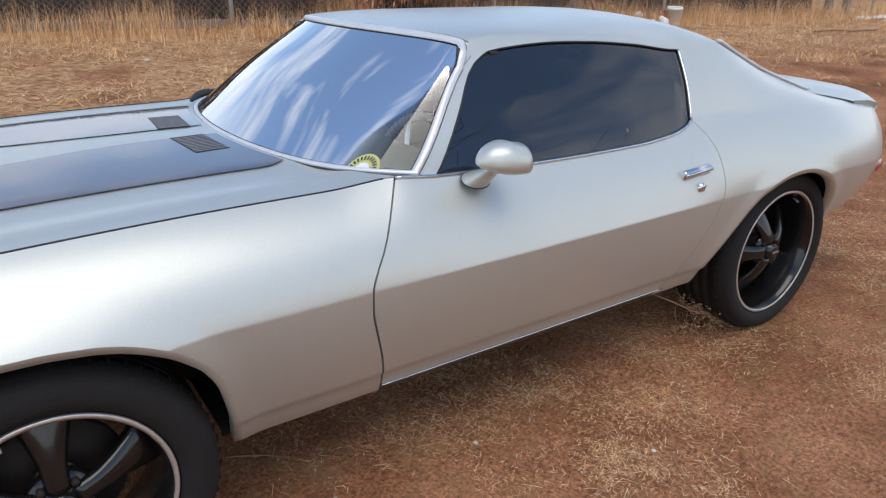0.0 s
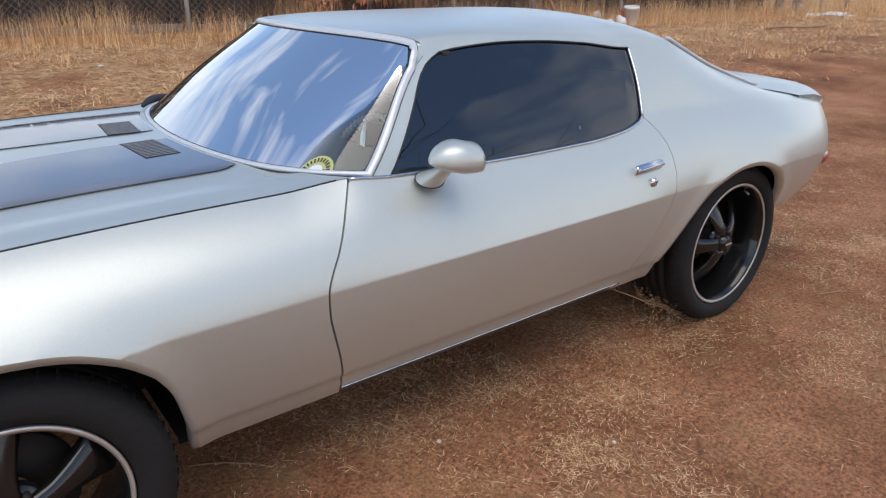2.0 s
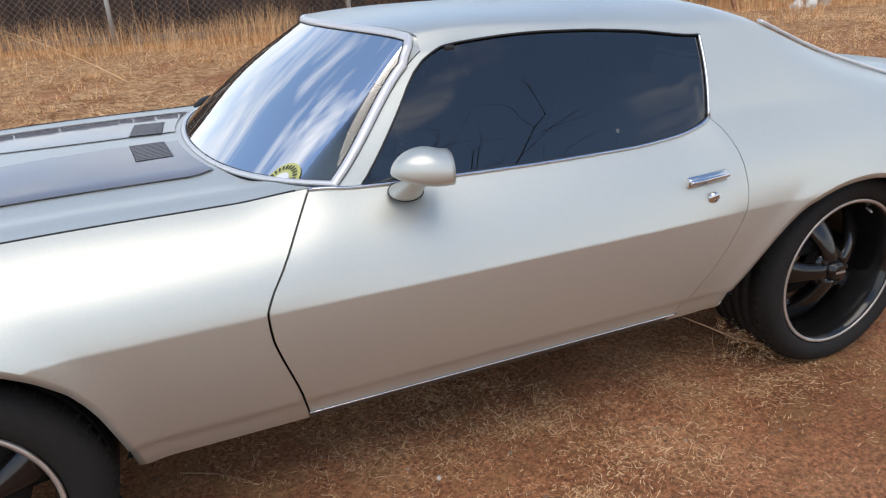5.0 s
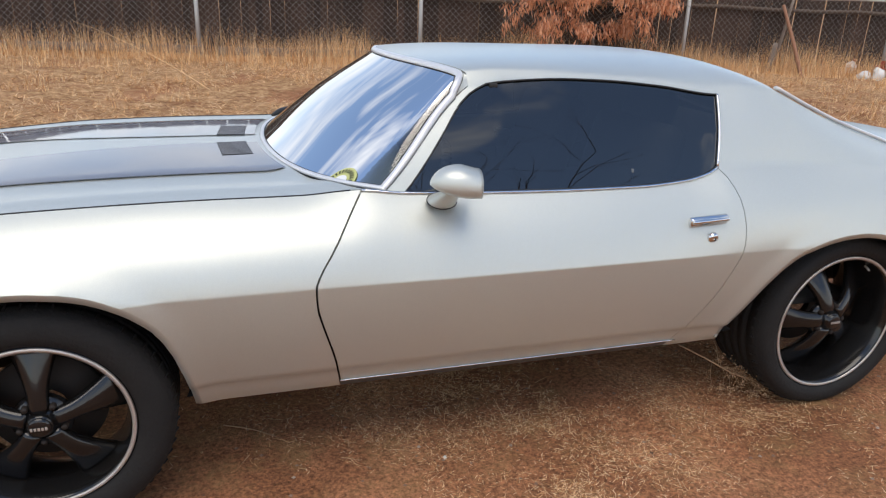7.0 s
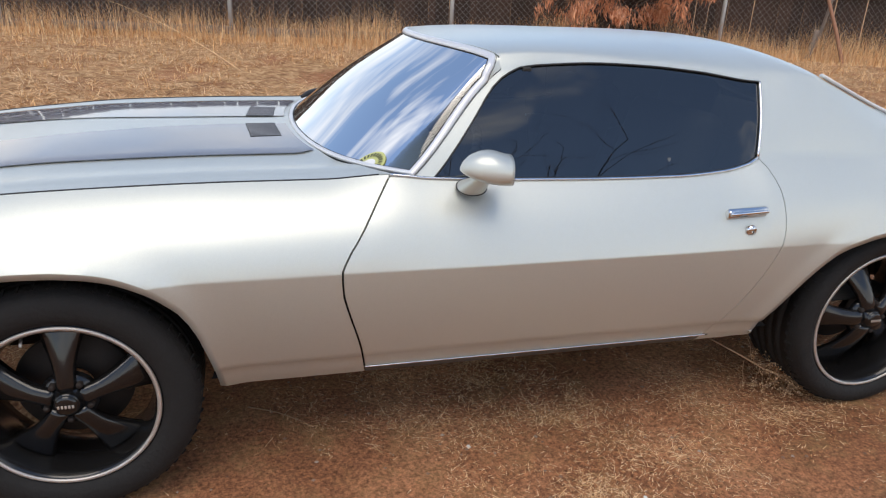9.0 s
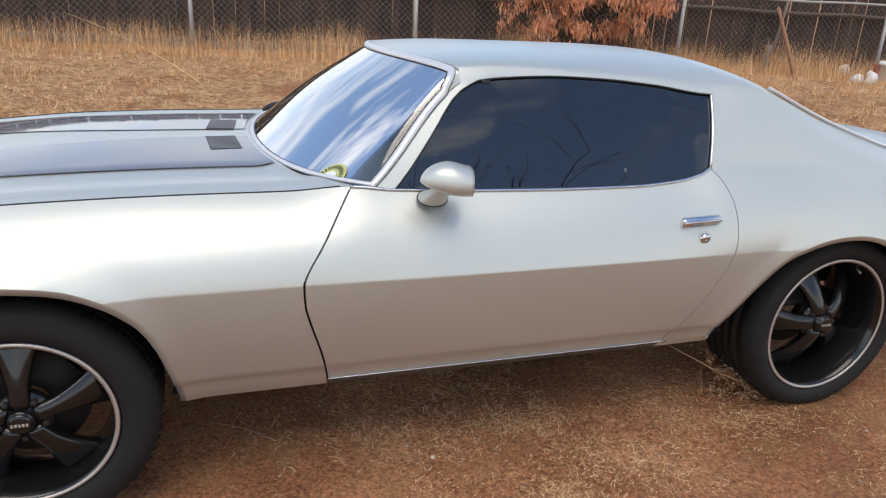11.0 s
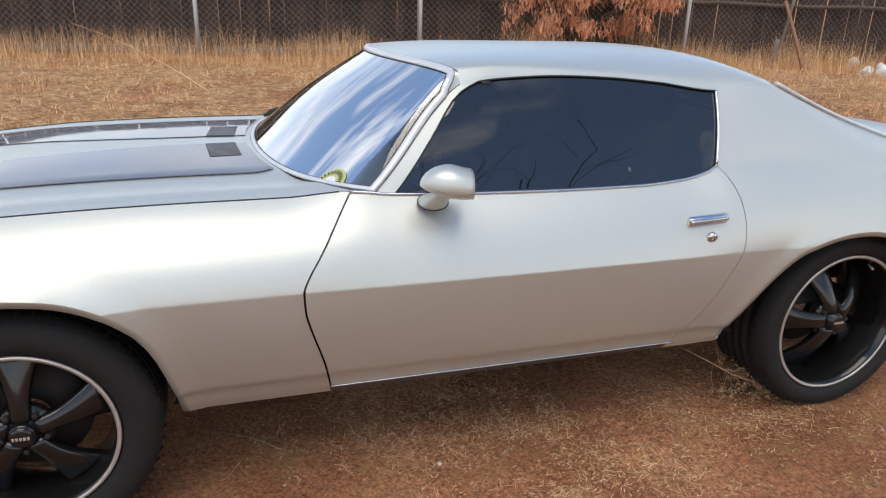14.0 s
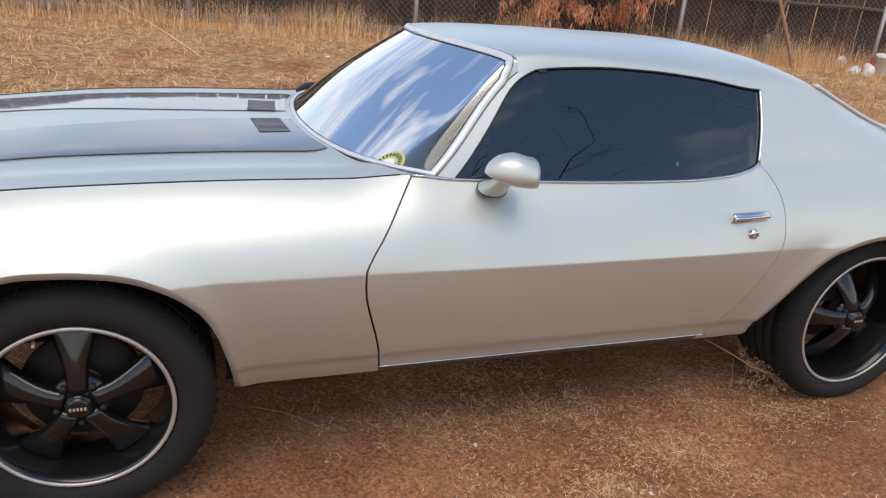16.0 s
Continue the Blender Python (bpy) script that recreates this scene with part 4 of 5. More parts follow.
def build_inside():
    bm = bmesh.new()
    block(bm, (.42, 1.36, .20), pose(1.02, 0, .80), .04)
    part("dashboard", bm, TRIM_IN, car, "dark vinyl dashboard")
    bm = bmesh.new()
    block(bm, (1.9, 1.46, .02), pose(1.95, 0, .40), 0)
    part("floor_pan", bm, UNDER, car)
    bm = bmesh.new()
    block(bm, (.03, 1.46, .50), pose(.74, 0, .64), 0)
    part("firewall", bm, UNDER, car)
    # steering wheel with a laced cover
    turn = pose(1.178, -.355, .825, 0, -62, 0)
    ring = [turn @ Vector((.185 * math.cos(2 * math.pi * k / 48), .185 * math.sin(2 * math.pi * k / 48), 0)) for k in range(48)]
    steer = tube_object("steering_wheel", ring, .015, WHEEL_COVER, car, "steering wheel with a pale laced cover", closed=True, sides=8)
    bm = bmesh.new()
    for k in range(56):
        w = 2 * math.pi * k / 56
        block(bm, (.004, .031, .031), turn @ pose(.185 * math.cos(w), .185 * math.sin(w), 0, 0, 0, math.degrees(w) + 90), .002)
    part("lacing", bm, TRIM_IN, steer)
    for w in (0, 120, 240):
        bm = bmesh.new()
        block(bm, (.18, .028, .008), turn @ pose(0, 0, 0, 0, 0, w + 30) @ pose(.09, 0, 0), .002)
        part("wheel_arm", bm, CHROME, steer)
    tube_object("column", [turn @ Vector((0, 0, .0)), turn @ Vector((0, 0, -.30))], .03, TRIM_IN, steer)
    for y in (-.37, .37):
        bm = bmesh.new()
        block(bm, (.52, .50, .14), pose(1.68, y, .56, 0, -6, 0), .04)
        block(bm, (.13, .50, .56), pose(1.98, y, .80, 0, 16, 0), .05)
        block(bm, (.10, .26, .16), pose(2.08, y, 1.10, 0, 16, 0), .04)
        part("front_seat", bm, SEAT, car, "dark vinyl bucket seat")
    bm = bmesh.new()
    block(bm, (.45, 1.25, .14), pose(2.42, 0, .58), .04)
    block(bm, (.13, 1.25, .45), pose(2.70, 0, .78, 0, 22, 0), .04)
    part("rear_seat", bm, SEAT, car)
    # mirror on the glass
    bm = bmesh.new()
    block(bm, (.02, .22, .06), pose(1.19, 0, 1.19, 0, 10, 0), .008)
    block(bm, (.02, .02, .06), pose(1.17, 0, 1.235), .004)
    part("inside_mirror", bm, TRIM_IN, car, "rear-view mirror")


build_inside()


def build_stickers():
    # round yellow sticker in the low corner of the windshield, with bars for its lettering
    a0, k0 = -.868, .015

    def on_glass(da, dk, lift=.004):
        return wind_point(a0 + da, k0 + dk) + Vector((-.6, 0, .75)) * lift
    disc = [on_glass(.044 * math.cos(w), .125 * math.sin(w)) for w in np.linspace(0, math.pi, 40)[:-1]]
    st = mesh_object("sticker", disc, [tuple(range(39))], STICKER_Y, windshield, "round yellow sticker with dark lettering bars", smooth=False)
    for k in range(11):
        w = math.pi * (.08 + .84 * k / 10)
        c = [on_glass(r * .044 * math.cos(w + d), r * .125 * math.sin(w + d), .006) for r, d in ((.62, -.07), (.86, -.06), (.86, .06), (.62, .07))]
        mesh_object("letter_bar", c, [(0, 1, 2, 3)], INK, st, smooth=False)
    inner = [on_glass(.020 * math.cos(w), .055 * math.sin(w), .0055) for w in np.linspace(0, math.pi, 24)[:-1]]
    mesh_object("sticker_centre", inner, [tuple(range(23))], STICKER_W, st, smooth=False)


def build_tag():
    """Cards that hang from the inside mirror, with bars for their print."""
    cord = tube_object("tag_cord", [(1.17, -.01, 1.17), (1.168, -.012, 1.145)], .0015, STICKER_W, car)
    for k, (z, w, h) in enumerate(((1.118, .030, .050), (1.064, .026, .050), (1.020, .034, .024))):
        bm = bmesh.new()
        turn = pose(1.168, -.012, z, 0, 4, 35)
        block(bm, (w, .0016, h), turn, .0005)
        card = part("hanging_card", bm, STICKER_W, cord, "pale card with plain bars")
        bm = bmesh.new()
        block(bm, (w * .62, .0024, h * .30), turn @ pose(0, 0, h * .12), .0003)
        part("print_bar", bm, INK, card).matrix_basis = Matrix()


build_stickers()
build_tag()

# ---- yard ----
def blades(name, label, places, mat, category, bend=0.35):
    """Many thin blades or straws, each a bent tapering strip. places: (x, y, length, width, lean, heading)."""
    verts, faces = [], []
    for x, y, long, wide, lean, turn in places:
        z = ground_height(x, y) + .003
        ca, sa = math.cos(turn), math.sin(turn)
        base = len(verts)
        px, pz, ang = 0.0, 0.0, lean
        for k in range(4):
            w = wide * (1 - k / 3.2)
            verts += [(x + ca * px - sa * w, y + sa * px + ca * w, z + pz), (x + ca * px + sa * w, y + sa * px - ca * w, z + pz)]
            px += long / 3 * math.cos(ang)
            pz += long / 3 * math.sin(ang)
            ang -= bend * random.random()
            pz = max(pz, .001)
        for k in range(3):
            faces.append((base + 2 * k, base + 2 * k + 1, base + 2 * k + 3, base + 2 * k + 2))
    return tagged(mesh_object(name, verts, faces, mat, smooth=False), label, category, kind="stuff")


def build_straw():
    r, out = random.Random(4), []
    while len(out) < 120000:
        x, y = r.uniform(-2.0, 8.0), r.uniform(-2.4, 1.8)
        thick = .45 + .55 * noise.noise((x * 1.1, y * 1.5, 9.0)) + .5 * noise.noise((x * 4, y * 4, 2.0)) + .25 * noise.noise((x * 11, y * 11, 6.0))
        if r.random() < max(thick, .07) ** 2.8 * smoothstep(8, 4, x) * smoothstep(1.8, .6, y):
            out.append((x, y, r.uniform(.007, .032) * (2.8 if r.random() < .06 else 1), r.uniform(.0008, .0018), r.uniform(-.05, .28), r.uniform(0, 6.283)))
    blades("straw_litter", "scattered short bits of dry straw on dirt", out, STRAW, "straw", .12)
    out = []
    while len(out) < 80000:
        x, y = r.uniform(-9, 24), r.uniform(1.8, 11.0)
        far = math.hypot(x - .5, y + 2.6)
        thick = .40 + .9 * noise.noise((x * .35, y * .9, 5.0)) + .5 * noise.noise((x * 2, y * 2.6, 2.0))
        if r.random() < thick * smoothstep(4.5, 9, far):
            out.append((x, y, r.uniform(.06, .28), r.uniform(.0022, .0062), r.uniform(.02, .40), r.uniform(0, 6.283)))
    # tufts that still stand a little, thicker towards the fence
    while len(out) < 118000:
        x, y = r.uniform(-9, 24), r.uniform(2.6, 11.0)
        far = math.hypot(x - .5, y + 2.6)
        if r.random() < (.35 + .7 * noise.noise((x * .5, y * .9, 8.0))) * smoothstep(5, 11, far):
            size = r.uniform(.5, 1.3)
            for _ in range(r.randint(10, 26)):
                out.append((x + r.gauss(0, .07 * size), y + r.gauss(0, .05 * size), r.uniform(.07, .20) * size, r.uniform(.002, .0045), r.uniform(.25, 1.35), r.uniform(0, 6.283)))
    blades("flattened_grass", "flattened dry yellow grass on dirt", out, GRASS, "grass", .25)


def fence_y(x):
    return 11.3 - .17 * (x - .2)


def build_tall_grass():
    r, out = random.Random(9), []
    while len(out) < 42000:
        x = r.uniform(-8, 25)
        y = fence_y(x) - abs(r.gauss(0, .75)) + .3
        thick = .55 + .6 * noise.noise((x * .7, y * .5, 1.0))
        if r.random() < thick:
            tall = (.10 + .62 * r.random() ** 1.8) * (.55 + .8 * max(0, .5 + noise.noise((x * .9, 3, 4))))
            out.append((x, y, tall, r.uniform(.0020, .0048), r.gauss(1.5, .42), r.uniform(0, 6.283)))
    blades("tall_dry_grass", "tall dry golden grass along the fence", out, GRASS, "grass", .45)


def build_stones():
    r, verts, faces = random.Random(5), [], []
    for _ in range(1600):
        x, y, s = r.uniform(-1.5, 5.5), r.uniform(-2.4, 1.0), r.uniform(.003, .010)
        z = ground_height(x, y) + s * .3
        b = len(verts)
        verts += [(x + s * r.uniform(.7, 1.2), y, z), (x, y + s * r.uniform(.6, 1.1), z), (x - s, y, z), (x, y - s * .9, z), (x, y, z + s * .6), (x, y, z - s * .6)]
        faces += [(b, b + 1, b + 4), (b + 1, b + 2, b + 4), (b + 2, b + 3, b + 4), (b + 3, b, b + 4)]
    tagged(mesh_object("pebbles", verts, faces, PEBBLE, smooth=False), "small pebbles scattered on the dirt", "pebbles", kind="stuff")


build_straw()
build_tall_grass()
build_stones()


# ---- fences ----
def build_wood_fence():
    fence = thing("board_fence", "weathered dark brown vertical board fence", "fence")
    r = random.Random(3)
    shapes = []
    for k in range(6):
        bm = bmesh.new()
        block(bm, (.138, .018, 2.15), pose(0, 0, 1.075), .004)
        for v in bm.verts:
            if v.co.z > 1:
                v.co.z += .02 * r.uniform(-1, 1)
        me = bpy.data.meshes.new("board")
        bm.to_mesh(me)
        bm.free()
        me.materials.append(BOARD)
        shapes.append(me)
    x, turn = -9.0, math.degrees(math.atan(-.17))
    while x < 19.6:
        y = fence_y(x) + .75
        ob = new("board", r.choice(shapes))
        ob.parent = fence
        ob.matrix_basis = pose(x, y + r.choice((-.011, .011)) + r.uniform(-.002, .002), ground_height(x, y) - .06 + r.uniform(-.03, .02), r.uniform(-.6, .6), r.uniform(-.5, .5), turn)
        x += .134 + (.006 if r.random() < .03 else 0)
    # one rail behind the boards, one nailed across their face
    for z, off, mat in ((.35, .82, BOARD), (1.21, .67, RAIL)):
        pts = [(x, fence_y(x) + off, ground_height(x, fence_y(x)) + z) for x in np.linspace(-9, 19.5, 30)]
        tube_object("rail", pts, .055, mat, fence, "grey-brown timber rail" if off < .7 else "", sides=4)
    return fence


build_wood_fence()


def build_chain_fence():
    fence = thing("chain_link_fence", "galvanised chain-link fence with steel posts", "fence")
    x0, x1, tall, step = -8.0, 21.0, 1.40, .115
    verts, faces = [], []

    def at(x, z):
        y = fence_y(x)
        return Vector((x, y, ground_height(x, y) + .04 + z))

    def wire(a, b):
        v, f = tube([a, b], .0030, 3)
        base = len(verts)
        verts.extend(v)
        faces.extend([tuple(base + k for k in q) for q in f[:-2]])
    k = x0 - tall
    while k < x1:
        for slant in (1, -1):
            a, b = (k, k + tall) if slant > 0 else (k + tall, k)
            za, zb = 0.0, tall
            if min(a, b) >= x0 and max(a, b) <= x1:
                mid = at((a + b) / 2, tall / 2)
                wire(at(a, za), mid)
                wire(mid, at(b, zb))
        k += step
    tagged(mesh_object("wire_mesh", verts, faces, WIRE, fence, "diamond wire mesh"), kind="stuff")
    for x in (-7.6, -3.75, .2, 4.2, 9.4, 13.8, 17.4, 20.9):
        y = fence_y(x)
        z = ground_height(x, y)
        tube_object("post", [(x, y - .04, z - .1), (x, y - .04, z + 1.46)], .038, DULL_STEEL, fence, sides=12)
        v, f = lathe([(0, .05), (.03, .045), (.046, .02), (.046, 0)], 14)
        cap = mesh_object("post_cap", v, f, DULL_STEEL, fence)
        cap.matrix_basis = pose(x, y - .04, z + 1.45, 90, 0, 0)
    tube_object("top_rail", [at(x, tall + .01) for x in np.linspace(x0, x1, 30)], .024, DULL_STEEL, fence, sides=8)
    return fence


build_chain_fence()


# ---- things in the yard ----
def on_ground(x, y, lift=0.0, rx=0, ry=0, rz=0):
    return pose(x, y, ground_height(x, y) + lift, rx, ry, rz)


def build_bucket():
    ob = thing("bucket", "white plastic bucket standing in dry grass", "bucket", place=on_ground(13.27, 8.2, -.01, 3, -4, 0))
    prof = [(0, 0), (.135, 0), (.140, .01), (.158, .30), (.164, .30), (.164, .325), (.170, .33), (.170, .35), (.164, .352), (.160, .375), (.153, .375), (.150, .33), (.134, .02), (0, .02)]
    v, f = lathe([(r * 1.02, z * 1.02) for r, z in prof], 32)
    pail = mesh_object("pail", v, f, PLASTIC_W, ob)
    pail.matrix_basis = pose(0, 0, 0, 90, 0, 0)
    arc = [(.168 * math.cos(w), -.09 * math.sin(w) - .02, .35 - .10 * math.sin(w)) for w in np.linspace(0, math.pi, 16)]
    tube_object("handle", arc, .005, DULL_STEEL, ob, "thin wire handle")


build_bucket()


def build_jug(x, y, turn, lean, size):
    ob = thing("jug", "white plastic jug lying in dry grass", "jug", "jugs in the grass", on_ground(x, y, .0, lean, 0, turn))
    prof = [(0, 0), (.09, 0), (.105, .015), (.108, .14), (.10, .18), (.06, .225), (.028, .25), (.028, .27)]
    v, f = lathe([(r * size, z * size) for r, z in prof], 20)
    b = mesh_object("bottle", v, f, PLASTIC_W, ob)
    b.matrix_basis = pose(0, 0, 0, 90, 0, 0)
    v, f = lathe([(.033 * size, .262 * size), (.033 * size, .292 * size), (0, .292 * size)], 14)
    c = mesh_object("cap", v, f, PLASTIC_R, ob, "red screw cap")
    c.matrix_basis = pose(0, 0, 0, 90, 0, 0)
    loop = [(.10 * size + .045 * size * math.sin(w), 0, (.14 + .05 * math.cos(w)) * size) for w in np.linspace(0, math.pi, 10)]
    tube_object("grip", loop, .013 * size, PLASTIC_W, ob)


build_jug(13.02, 9.05, 40, 18, 1.0)
build_jug(12.37, 8.05, 120, 62, 1.0)
build_jug(12.57, 7.95, 60, 30, .9)
build_jug(12.82, 8.1, 200, 20, .85)


def build_red_can():
    ob = thing("can", "faded red metal can beside the bucket", "can", place=on_ground(13.35, 8.5, 0, 4, 6, 20))
    v, f = lathe([(0, 0), (.10, 0), (.105, .01), (.105, .30), (.10, .31), (.095, .30), (.09, .31), (0, .315)], 24)
    b = mesh_object("drum", v, f, PLASTIC_R, ob)
    b.matrix_basis = pose(0, 0, 0, 90, 0, 0)
    tube_object("carry_handle", [(-.05, 0, .31), (-.04, 0, .36), (.04, 0, .36), (.05, 0, .31)], .008, PLASTIC_R, ob)


build_red_can()


def build_prop(name, label, a, b, r, mat):
    ob = thing(name, label, "pole")
    pts = [Vector(a).lerp(Vector(b), t) + Vector((.012 * math.sin(5 * t), .01 * math.cos(4 * t), 0)) for t in np.linspace(0, 1, 9)]
    tube_object("shaft", pts, r, mat, ob, sides=7, taper=[1.15 - .3 * k / 8 for k in range(9)])


build_prop("leaning_pole", "reddish timber pole leaning against the fence", (11.35, 8.44, .20), (11.30, 9.28, 1.64), .036, RED_WOOD)
build_prop("leaning_plank", "grey timber leaning against the fence", (11.22, 9.25, .22), (11.52, 9.28, 1.76), .030, OLD_WOOD)
build_prop("stub_post", "short weathered grey timber post", (11.0, 9.1, .25), (11.16, 9.14, .92), .055, OLD_WOOD)
build_prop("corner_post", "weathered timber corner post of the fence", (19.0, 7.9, .2), (19.0, 7.95, 2.2), .10, OLD_WOOD)
build_prop("corner_post", "weathered timber corner post of the fence", (19.45, 7.7, .2), (19.6, 7.75, 2.2), .09, OLD_WOOD)
build_prop("field_post", "thin grey post standing in the field", (21.9, 7.5, .2), (22.2, 7.6, 1.9), .045, OLD_WOOD)


def crumpled(name, label, x, y, size, seed, mat):
    bm = bmesh.new()
    bmesh.ops.create_icosphere(bm, subdivisions=3, radius=1)
    for v in bm.verts:
        k = 1 + .55 * noise.noise(v.co * 1.7 + Vector((seed, 0, 0))) + .25 * noise.noise(v.co * 4.5 + Vector((0, seed, 0)))
        v.co = Vector((v.co.x * size[0], v.co.y * size[1], max(v.co.z, -.4) * size[2])) * k
    ob = part(name, bm, mat, None, label, smooth=False)
    ob.matrix_basis = on_ground(x, y, size[2] * .35, 0, 0, seed * 40)
    tagged(ob, label, "rubbish")


crumpled("plastic_bag", "crumpled white plastic bag on dry grass", 20.4, 8.2, (.30, .25, .20), 1.3, PLASTIC_W)
crumpled("plastic_bag", "crumpled white plastic bag on dry grass", 20.9, 7.95, (.22, .2, .14), 2.7, PLASTIC_W)
crumpled("plastic_sheet", "flattened white plastic sheet on the ground", 20.3, 7.2, (.75, .35, .09), 4.1, PLASTIC_W)
crumpled("paper_scrap", "small white scrap of paper on dirt", 2.11, 7.88, (.035, .03, .015), 3.2, PLASTIC_W)
crumpled("paper_scrap", "tiny white scrap on reddish dirt", 1.175, -.80, (.010, .007, .004), 6.2, PLASTIC_W)
crumpled("paper_scrap", "tiny white scrap on reddish dirt", 1.64, -1.15, (.006, .006, .004), 7.2, PLASTIC_W)


def build_far_stick():
    ob = thing("dead_branch", "long pale dead branch lying in the field", "branch")
    pts = [(14.3 + 1.9 * t, 5.55 - .3 * t, ground_height(14.3 + 1.9 * t, 5.5) + .05 + .02 * math.sin(6 * t)) for t in np.linspace(0, 1, 9)]
    tube_object("limb", pts, .028, TWIG, ob, sides=6)


build_far_stick()


def build_plank():
    ob = thing("ground_plank", "grey weathered plank along the foot of the fence", "plank")
    for x0, x1 in ((-6.5, -3.0), (-2.9, .3), (.5, 4.1), (4.3, 7.8)):
        bm = bmesh.new()
        y0, y1 = fence_y(x0) - .12, fence_y(x1) - .12
        z = ground_height((x0 + x1) / 2, (y0 + y1) / 2)
        block(bm, (x1 - x0, .035, .14), pose((x0 + x1) / 2, (y0 + y1) / 2, z + .16, 0, random.uniform(-.7, .7), math.degrees(math.atan2(y1 - y0, x1 - x0))), .006)
        part("plank", bm, OLD_WOOD, ob)


build_plank()


# ---- trees, weeds and twigs ----
def limb(verts, faces, pts, r0, r1, sides=5):
    v, f = tube(pts, 1.0, sides, taper=[r0 + (r1 - r0) * k / (len(pts) - 1) for k in range(len(pts))])
    b = len(verts)
    verts.extend(v)
    faces.extend([tuple(b + k for k in q) for q in f])


def grow(rnd, verts, faces, tips, at, way, length, radius, depth, droop=0.0, spread=.75):
    pts, p, w = [Vector(at)], Vector(at), Vector(way).normalized()
    for k in range(5):
        w = (w + Vector((rnd.gauss(0, .13), rnd.gauss(0, .13), rnd.gauss(0, .10) - droop))).normalized()
        p = p + w * length / 5
        pts.append(p.copy())
    limb(verts, faces, pts, radius, radius * .55, 6 if depth > 1 else 4)
    tips.append((pts, depth))
    if depth:
        for k in range(rnd.randint(2, 4)):
            at = pts[rnd.randint(2, 5)]
            side = (w + Vector((rnd.uniform(-1, 1), rnd.uniform(-1, 1), rnd.uniform(-.5, .8))) * spread).normalized()
            grow(rnd, verts, faces, tips, at, side, length * rnd.uniform(.5, .8), radius * .52, depth - 1, droop, spread)


def build_dead_tree():
    rnd = random.Random(12)
    ob = thing("dead_tree", "small dead tree with rusty brown hanging foliage by the fence", "tree")
    verts, faces, tips = [], [], []
    x, y = 7.45, 9.62
    z = ground_height(x, y)
    grow(rnd, verts, faces, tips, (x, y, z), (.02, 0, 1), 1.5, .05, 1, 0, .5)
    for k in range(34):
        h = rnd.uniform(.6, 2.6)
        w = rnd.uniform(0, 6.283)
        grow(rnd, verts, faces, tips, (x, y, z + h), (math.cos(w) * 1.2, math.sin(w) * .5, .35), rnd.uniform(.6, 1.45), .014, 1, .10, .6)
    mesh_object("trunk", verts, faces, BARK, ob)
    bv, bf, bare = [], [], []
    for k in range(22):
        w = rnd.uniform(0, 6.283)
        grow(rnd, bv, bf, bare, (x, y, z + rnd.uniform(1.0, 2.2)), (math.cos(w) * 1.3, math.sin(w) * .5, .55), rnd.uniform(.9, 1.7), .009, 2, .02, .8)
    mesh_object("bare_twigs", bv, bf, TWIG, ob, "pale leafless twigs")
    lv, lf = [], []
    for pts, depth in tips[2:]:
        for p in pts[1:]:
            if rnd.random() < .30:
                continue
            for _ in range(26):
                c = p + Vector((rnd.gauss(0, .055), rnd.gauss(0, .05), rnd.gauss(-.06, .07)))
                long, wide = rnd.uniform(.07, .19), rnd.uniform(.008, .019)
                d = Vector((rnd.gauss(0, .4), rnd.gauss(0, .4), -1)).normalized() * long
                s = Vector((rnd.uniform(-1, 1), rnd.uniform(-1, 1), 0)).normalized() * wide
                b = len(lv)
                lv += [c, c + d * .5 + s, c + d, c + d * .5 - s]
                lf.append((b, b + 1, b + 2, b + 3))
    tagged(mesh_object("crown", lv, lf, NEEDLES, ob, "rusty brown dead leaves", smooth=False), kind="stuff")


build_dead_tree()


def build_bare_tree():
    """The leafless tree behind the camera that the side glass mirrors."""
    rnd = random.Random(31)
    ob = thing("bare_tree", "leafless tree with dark spreading branches", "tree")
    verts, faces, tips = [], [], []
    grow(rnd, verts, faces, tips, (2.6, -7.0, 0), (-.05, .05, 1), 2.9, .08, 0, 0)
    top = tips[0][0][-1]
    for way, long in (((-.55, .75, .75), 3.2), ((.35, .8, .7), 3.0), ((-.2, .2, 1), 2.6), ((.8, .1, .7), 2.6), ((-.9, .2, .6), 2.8), ((.1, -.7, .8), 2.6), ((.75, .65, .55), 2.8)):
        grow(rnd, verts, faces, tips, top, way, long * .74, .020, 3, 0, .8)
    mesh_object("bough", verts, faces, BARK, ob)


build_bare_tree()


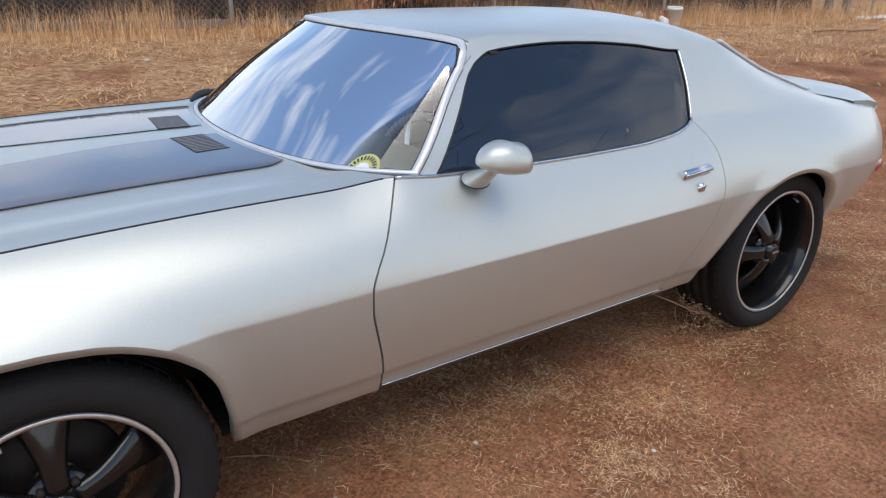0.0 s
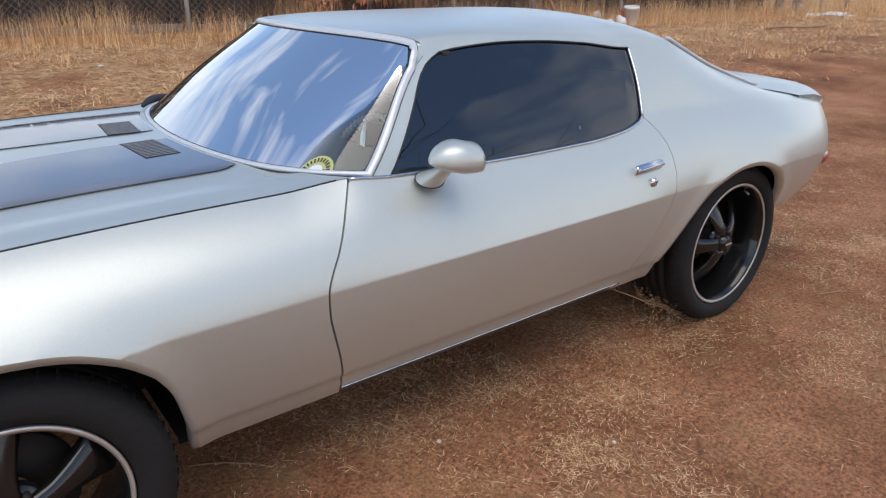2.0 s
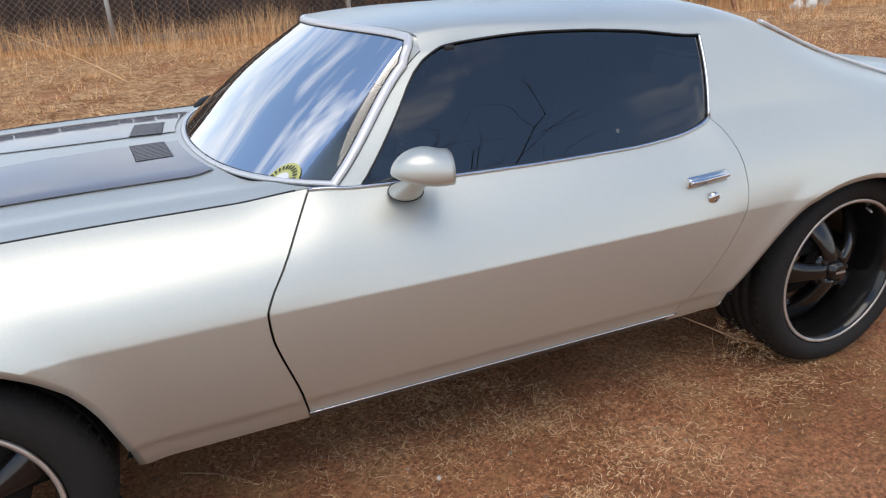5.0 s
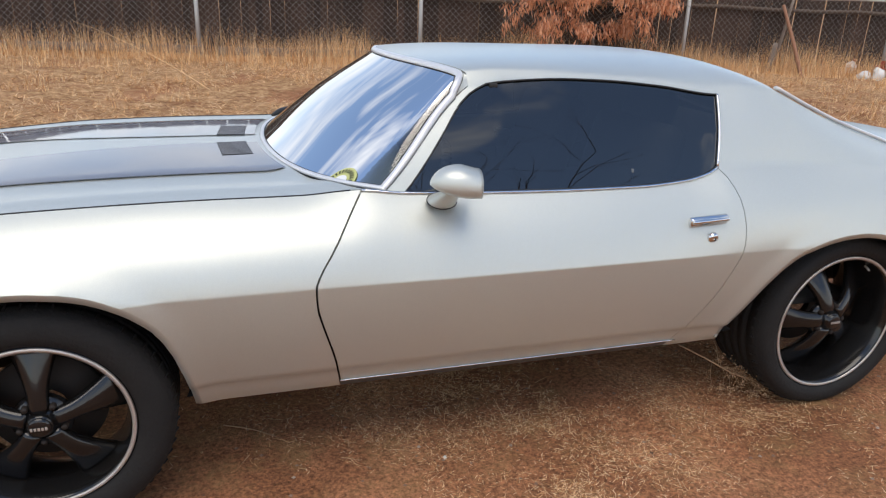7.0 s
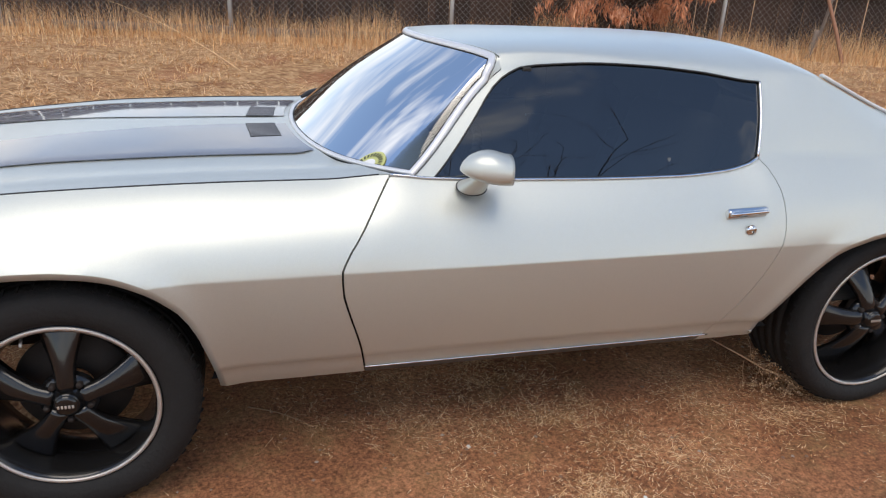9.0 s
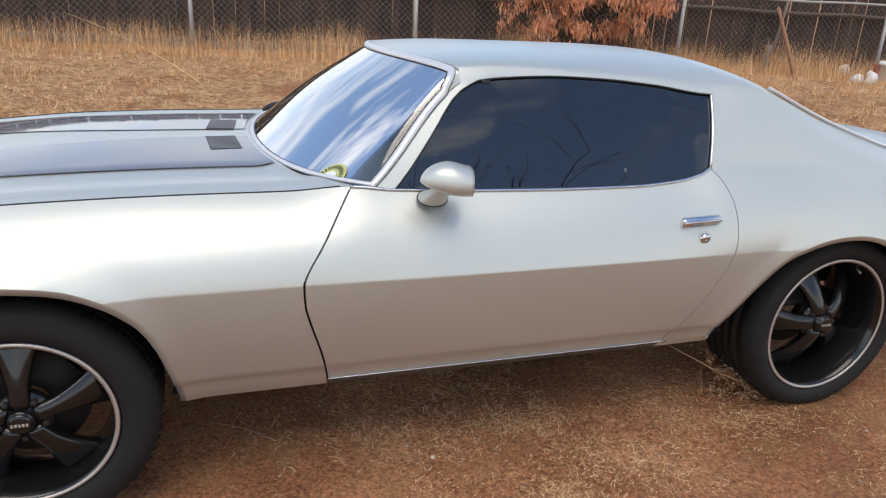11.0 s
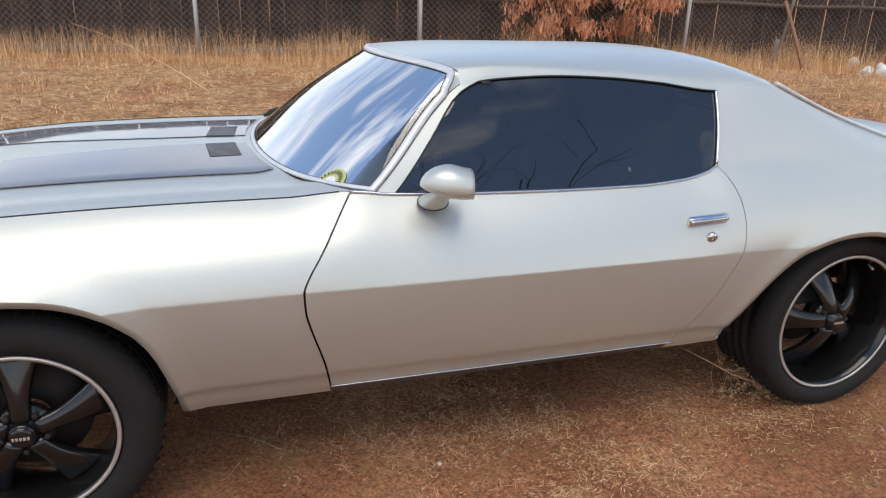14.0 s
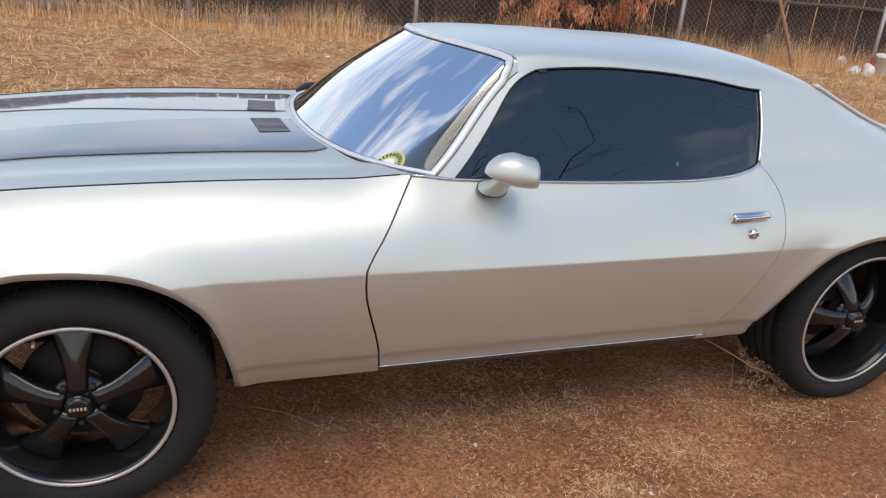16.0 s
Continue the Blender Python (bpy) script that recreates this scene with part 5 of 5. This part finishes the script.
def build_weed():
    rnd = random.Random(8)
    ob = thing("dry_weed", "dry branching weed leaning by the rear tyre", "weed")
    verts, faces, tips = [], [], []
    limb(verts, faces, [(2.204, -.60, .20), (2.30, -.66, .155), (2.40, -.70, .10), (2.50, -.72, .06), (2.58, -.74, .02)], .0028, .0035, 5)
    for k in range(34):
        t = rnd.uniform(.35, 1)
        at = Vector((2.204 + .376 * t, -.60 - .14 * t, .20 - .18 * t))
        grow(rnd, verts, faces, tips, at, (rnd.uniform(-.6, .8), rnd.uniform(-.7, .4), rnd.uniform(-.6, .7)), rnd.uniform(.04, .11), .0014, 1, .05, .9)
    mesh_object("stem", verts, faces, TWIG, ob)
    sv, sf = [], []
    for pts, depth in tips:
        for p in pts[2:]:
            for _ in range(1):
                c = p + Vector((rnd.gauss(0, .006), rnd.gauss(0, .006), rnd.gauss(0, .006)))
                c.z = max(c.z, .006)
                r, b = rnd.uniform(.0015, .0035), len(sv)
                sv += [c + Vector((r, 0, 0)), c + Vector((-r * .5, r, 0)), c + Vector((-r * .5, -r, 0)), c + Vector((0, 0, r * 1.4))]
                sf += [(b, b + 1, b + 3), (b + 1, b + 2, b + 3), (b + 2, b, b + 3), (b, b + 2, b + 1)]
    tagged(mesh_object("seed_fluff", sv, sf, STRAW, ob, smooth=False), kind="stuff")


build_weed()


def build_twigs():
    for a, b, r, bow in (((.46, -.44), (.64, -.57), .0022, .012), ((1.68, -1.19), (1.58, -1.36), .002, .015), ((2.95, -1.45), (3.15, -1.36), .002, .01), ((1.02, -1.62), (1.14, -1.58), .002, .01), ((-.2, -1.25), (-.05, -1.38), .0025, .01), ((3.3, -1.0), (3.52, -1.12), .0025, .012)):
        ob = thing("twig", "thin pale dry twig lying on the dirt", "twig", "twigs on the dirt")
        pts = []
        for t in np.linspace(0, 1, 8):
            x, y = a[0] + (b[0] - a[0]) * t, a[1] + (b[1] - a[1]) * t + bow * math.sin(math.pi * t)
            pts.append((x, y, ground_height(x, y) + .006))
        tube_object("stem", pts, r, TWIG, ob, sides=5, taper=[1.2 - .08 * k for k in range(8)])
    # long reed bowed over the grass in front of the fence
    ob = thing("reed", "long dry reed arching out of the grass", "reed")
    pts = [(.38 - 1.7 * t - .1 * t * t, 7.57 + 1.2 * t, .21 + 1.1 * t - .28 * t * t) for t in np.linspace(0, 1, 14)]
    tube_object("stalk", pts, .0055, GRASS, ob, sides=5, taper=[1.1 - .06 * k for k in range(14)])


build_twigs()


def build_backdrop():
    """A low dry hill far behind the field."""
    verts, faces = [], []
    for k in range(81):
        w = radians(-60 + 200 * k / 80)
        d = 190
        x, y = d * math.sin(w), d * math.cos(w)
        h = 9 + 5 * noise.noise((k * .13, 0, 2)) + 1.5 * noise.noise((k * .9, 1, 2))
        verts += [(x, y, 0), (x * 1.1, y * 1.1, h * .7), (x * 1.25, y * 1.25, h)]
    for k in range(80):
        for c in (0, 1):
            faces.append((3 * k + c, 3 * k + 3 + c, 3 * k + 4 + c, 3 * k + 1 + c))
    tagged(mesh_object("backdrop", verts, faces, DIRT), "low dry brown hill in the distance", "hill", kind="structure")


build_backdrop()
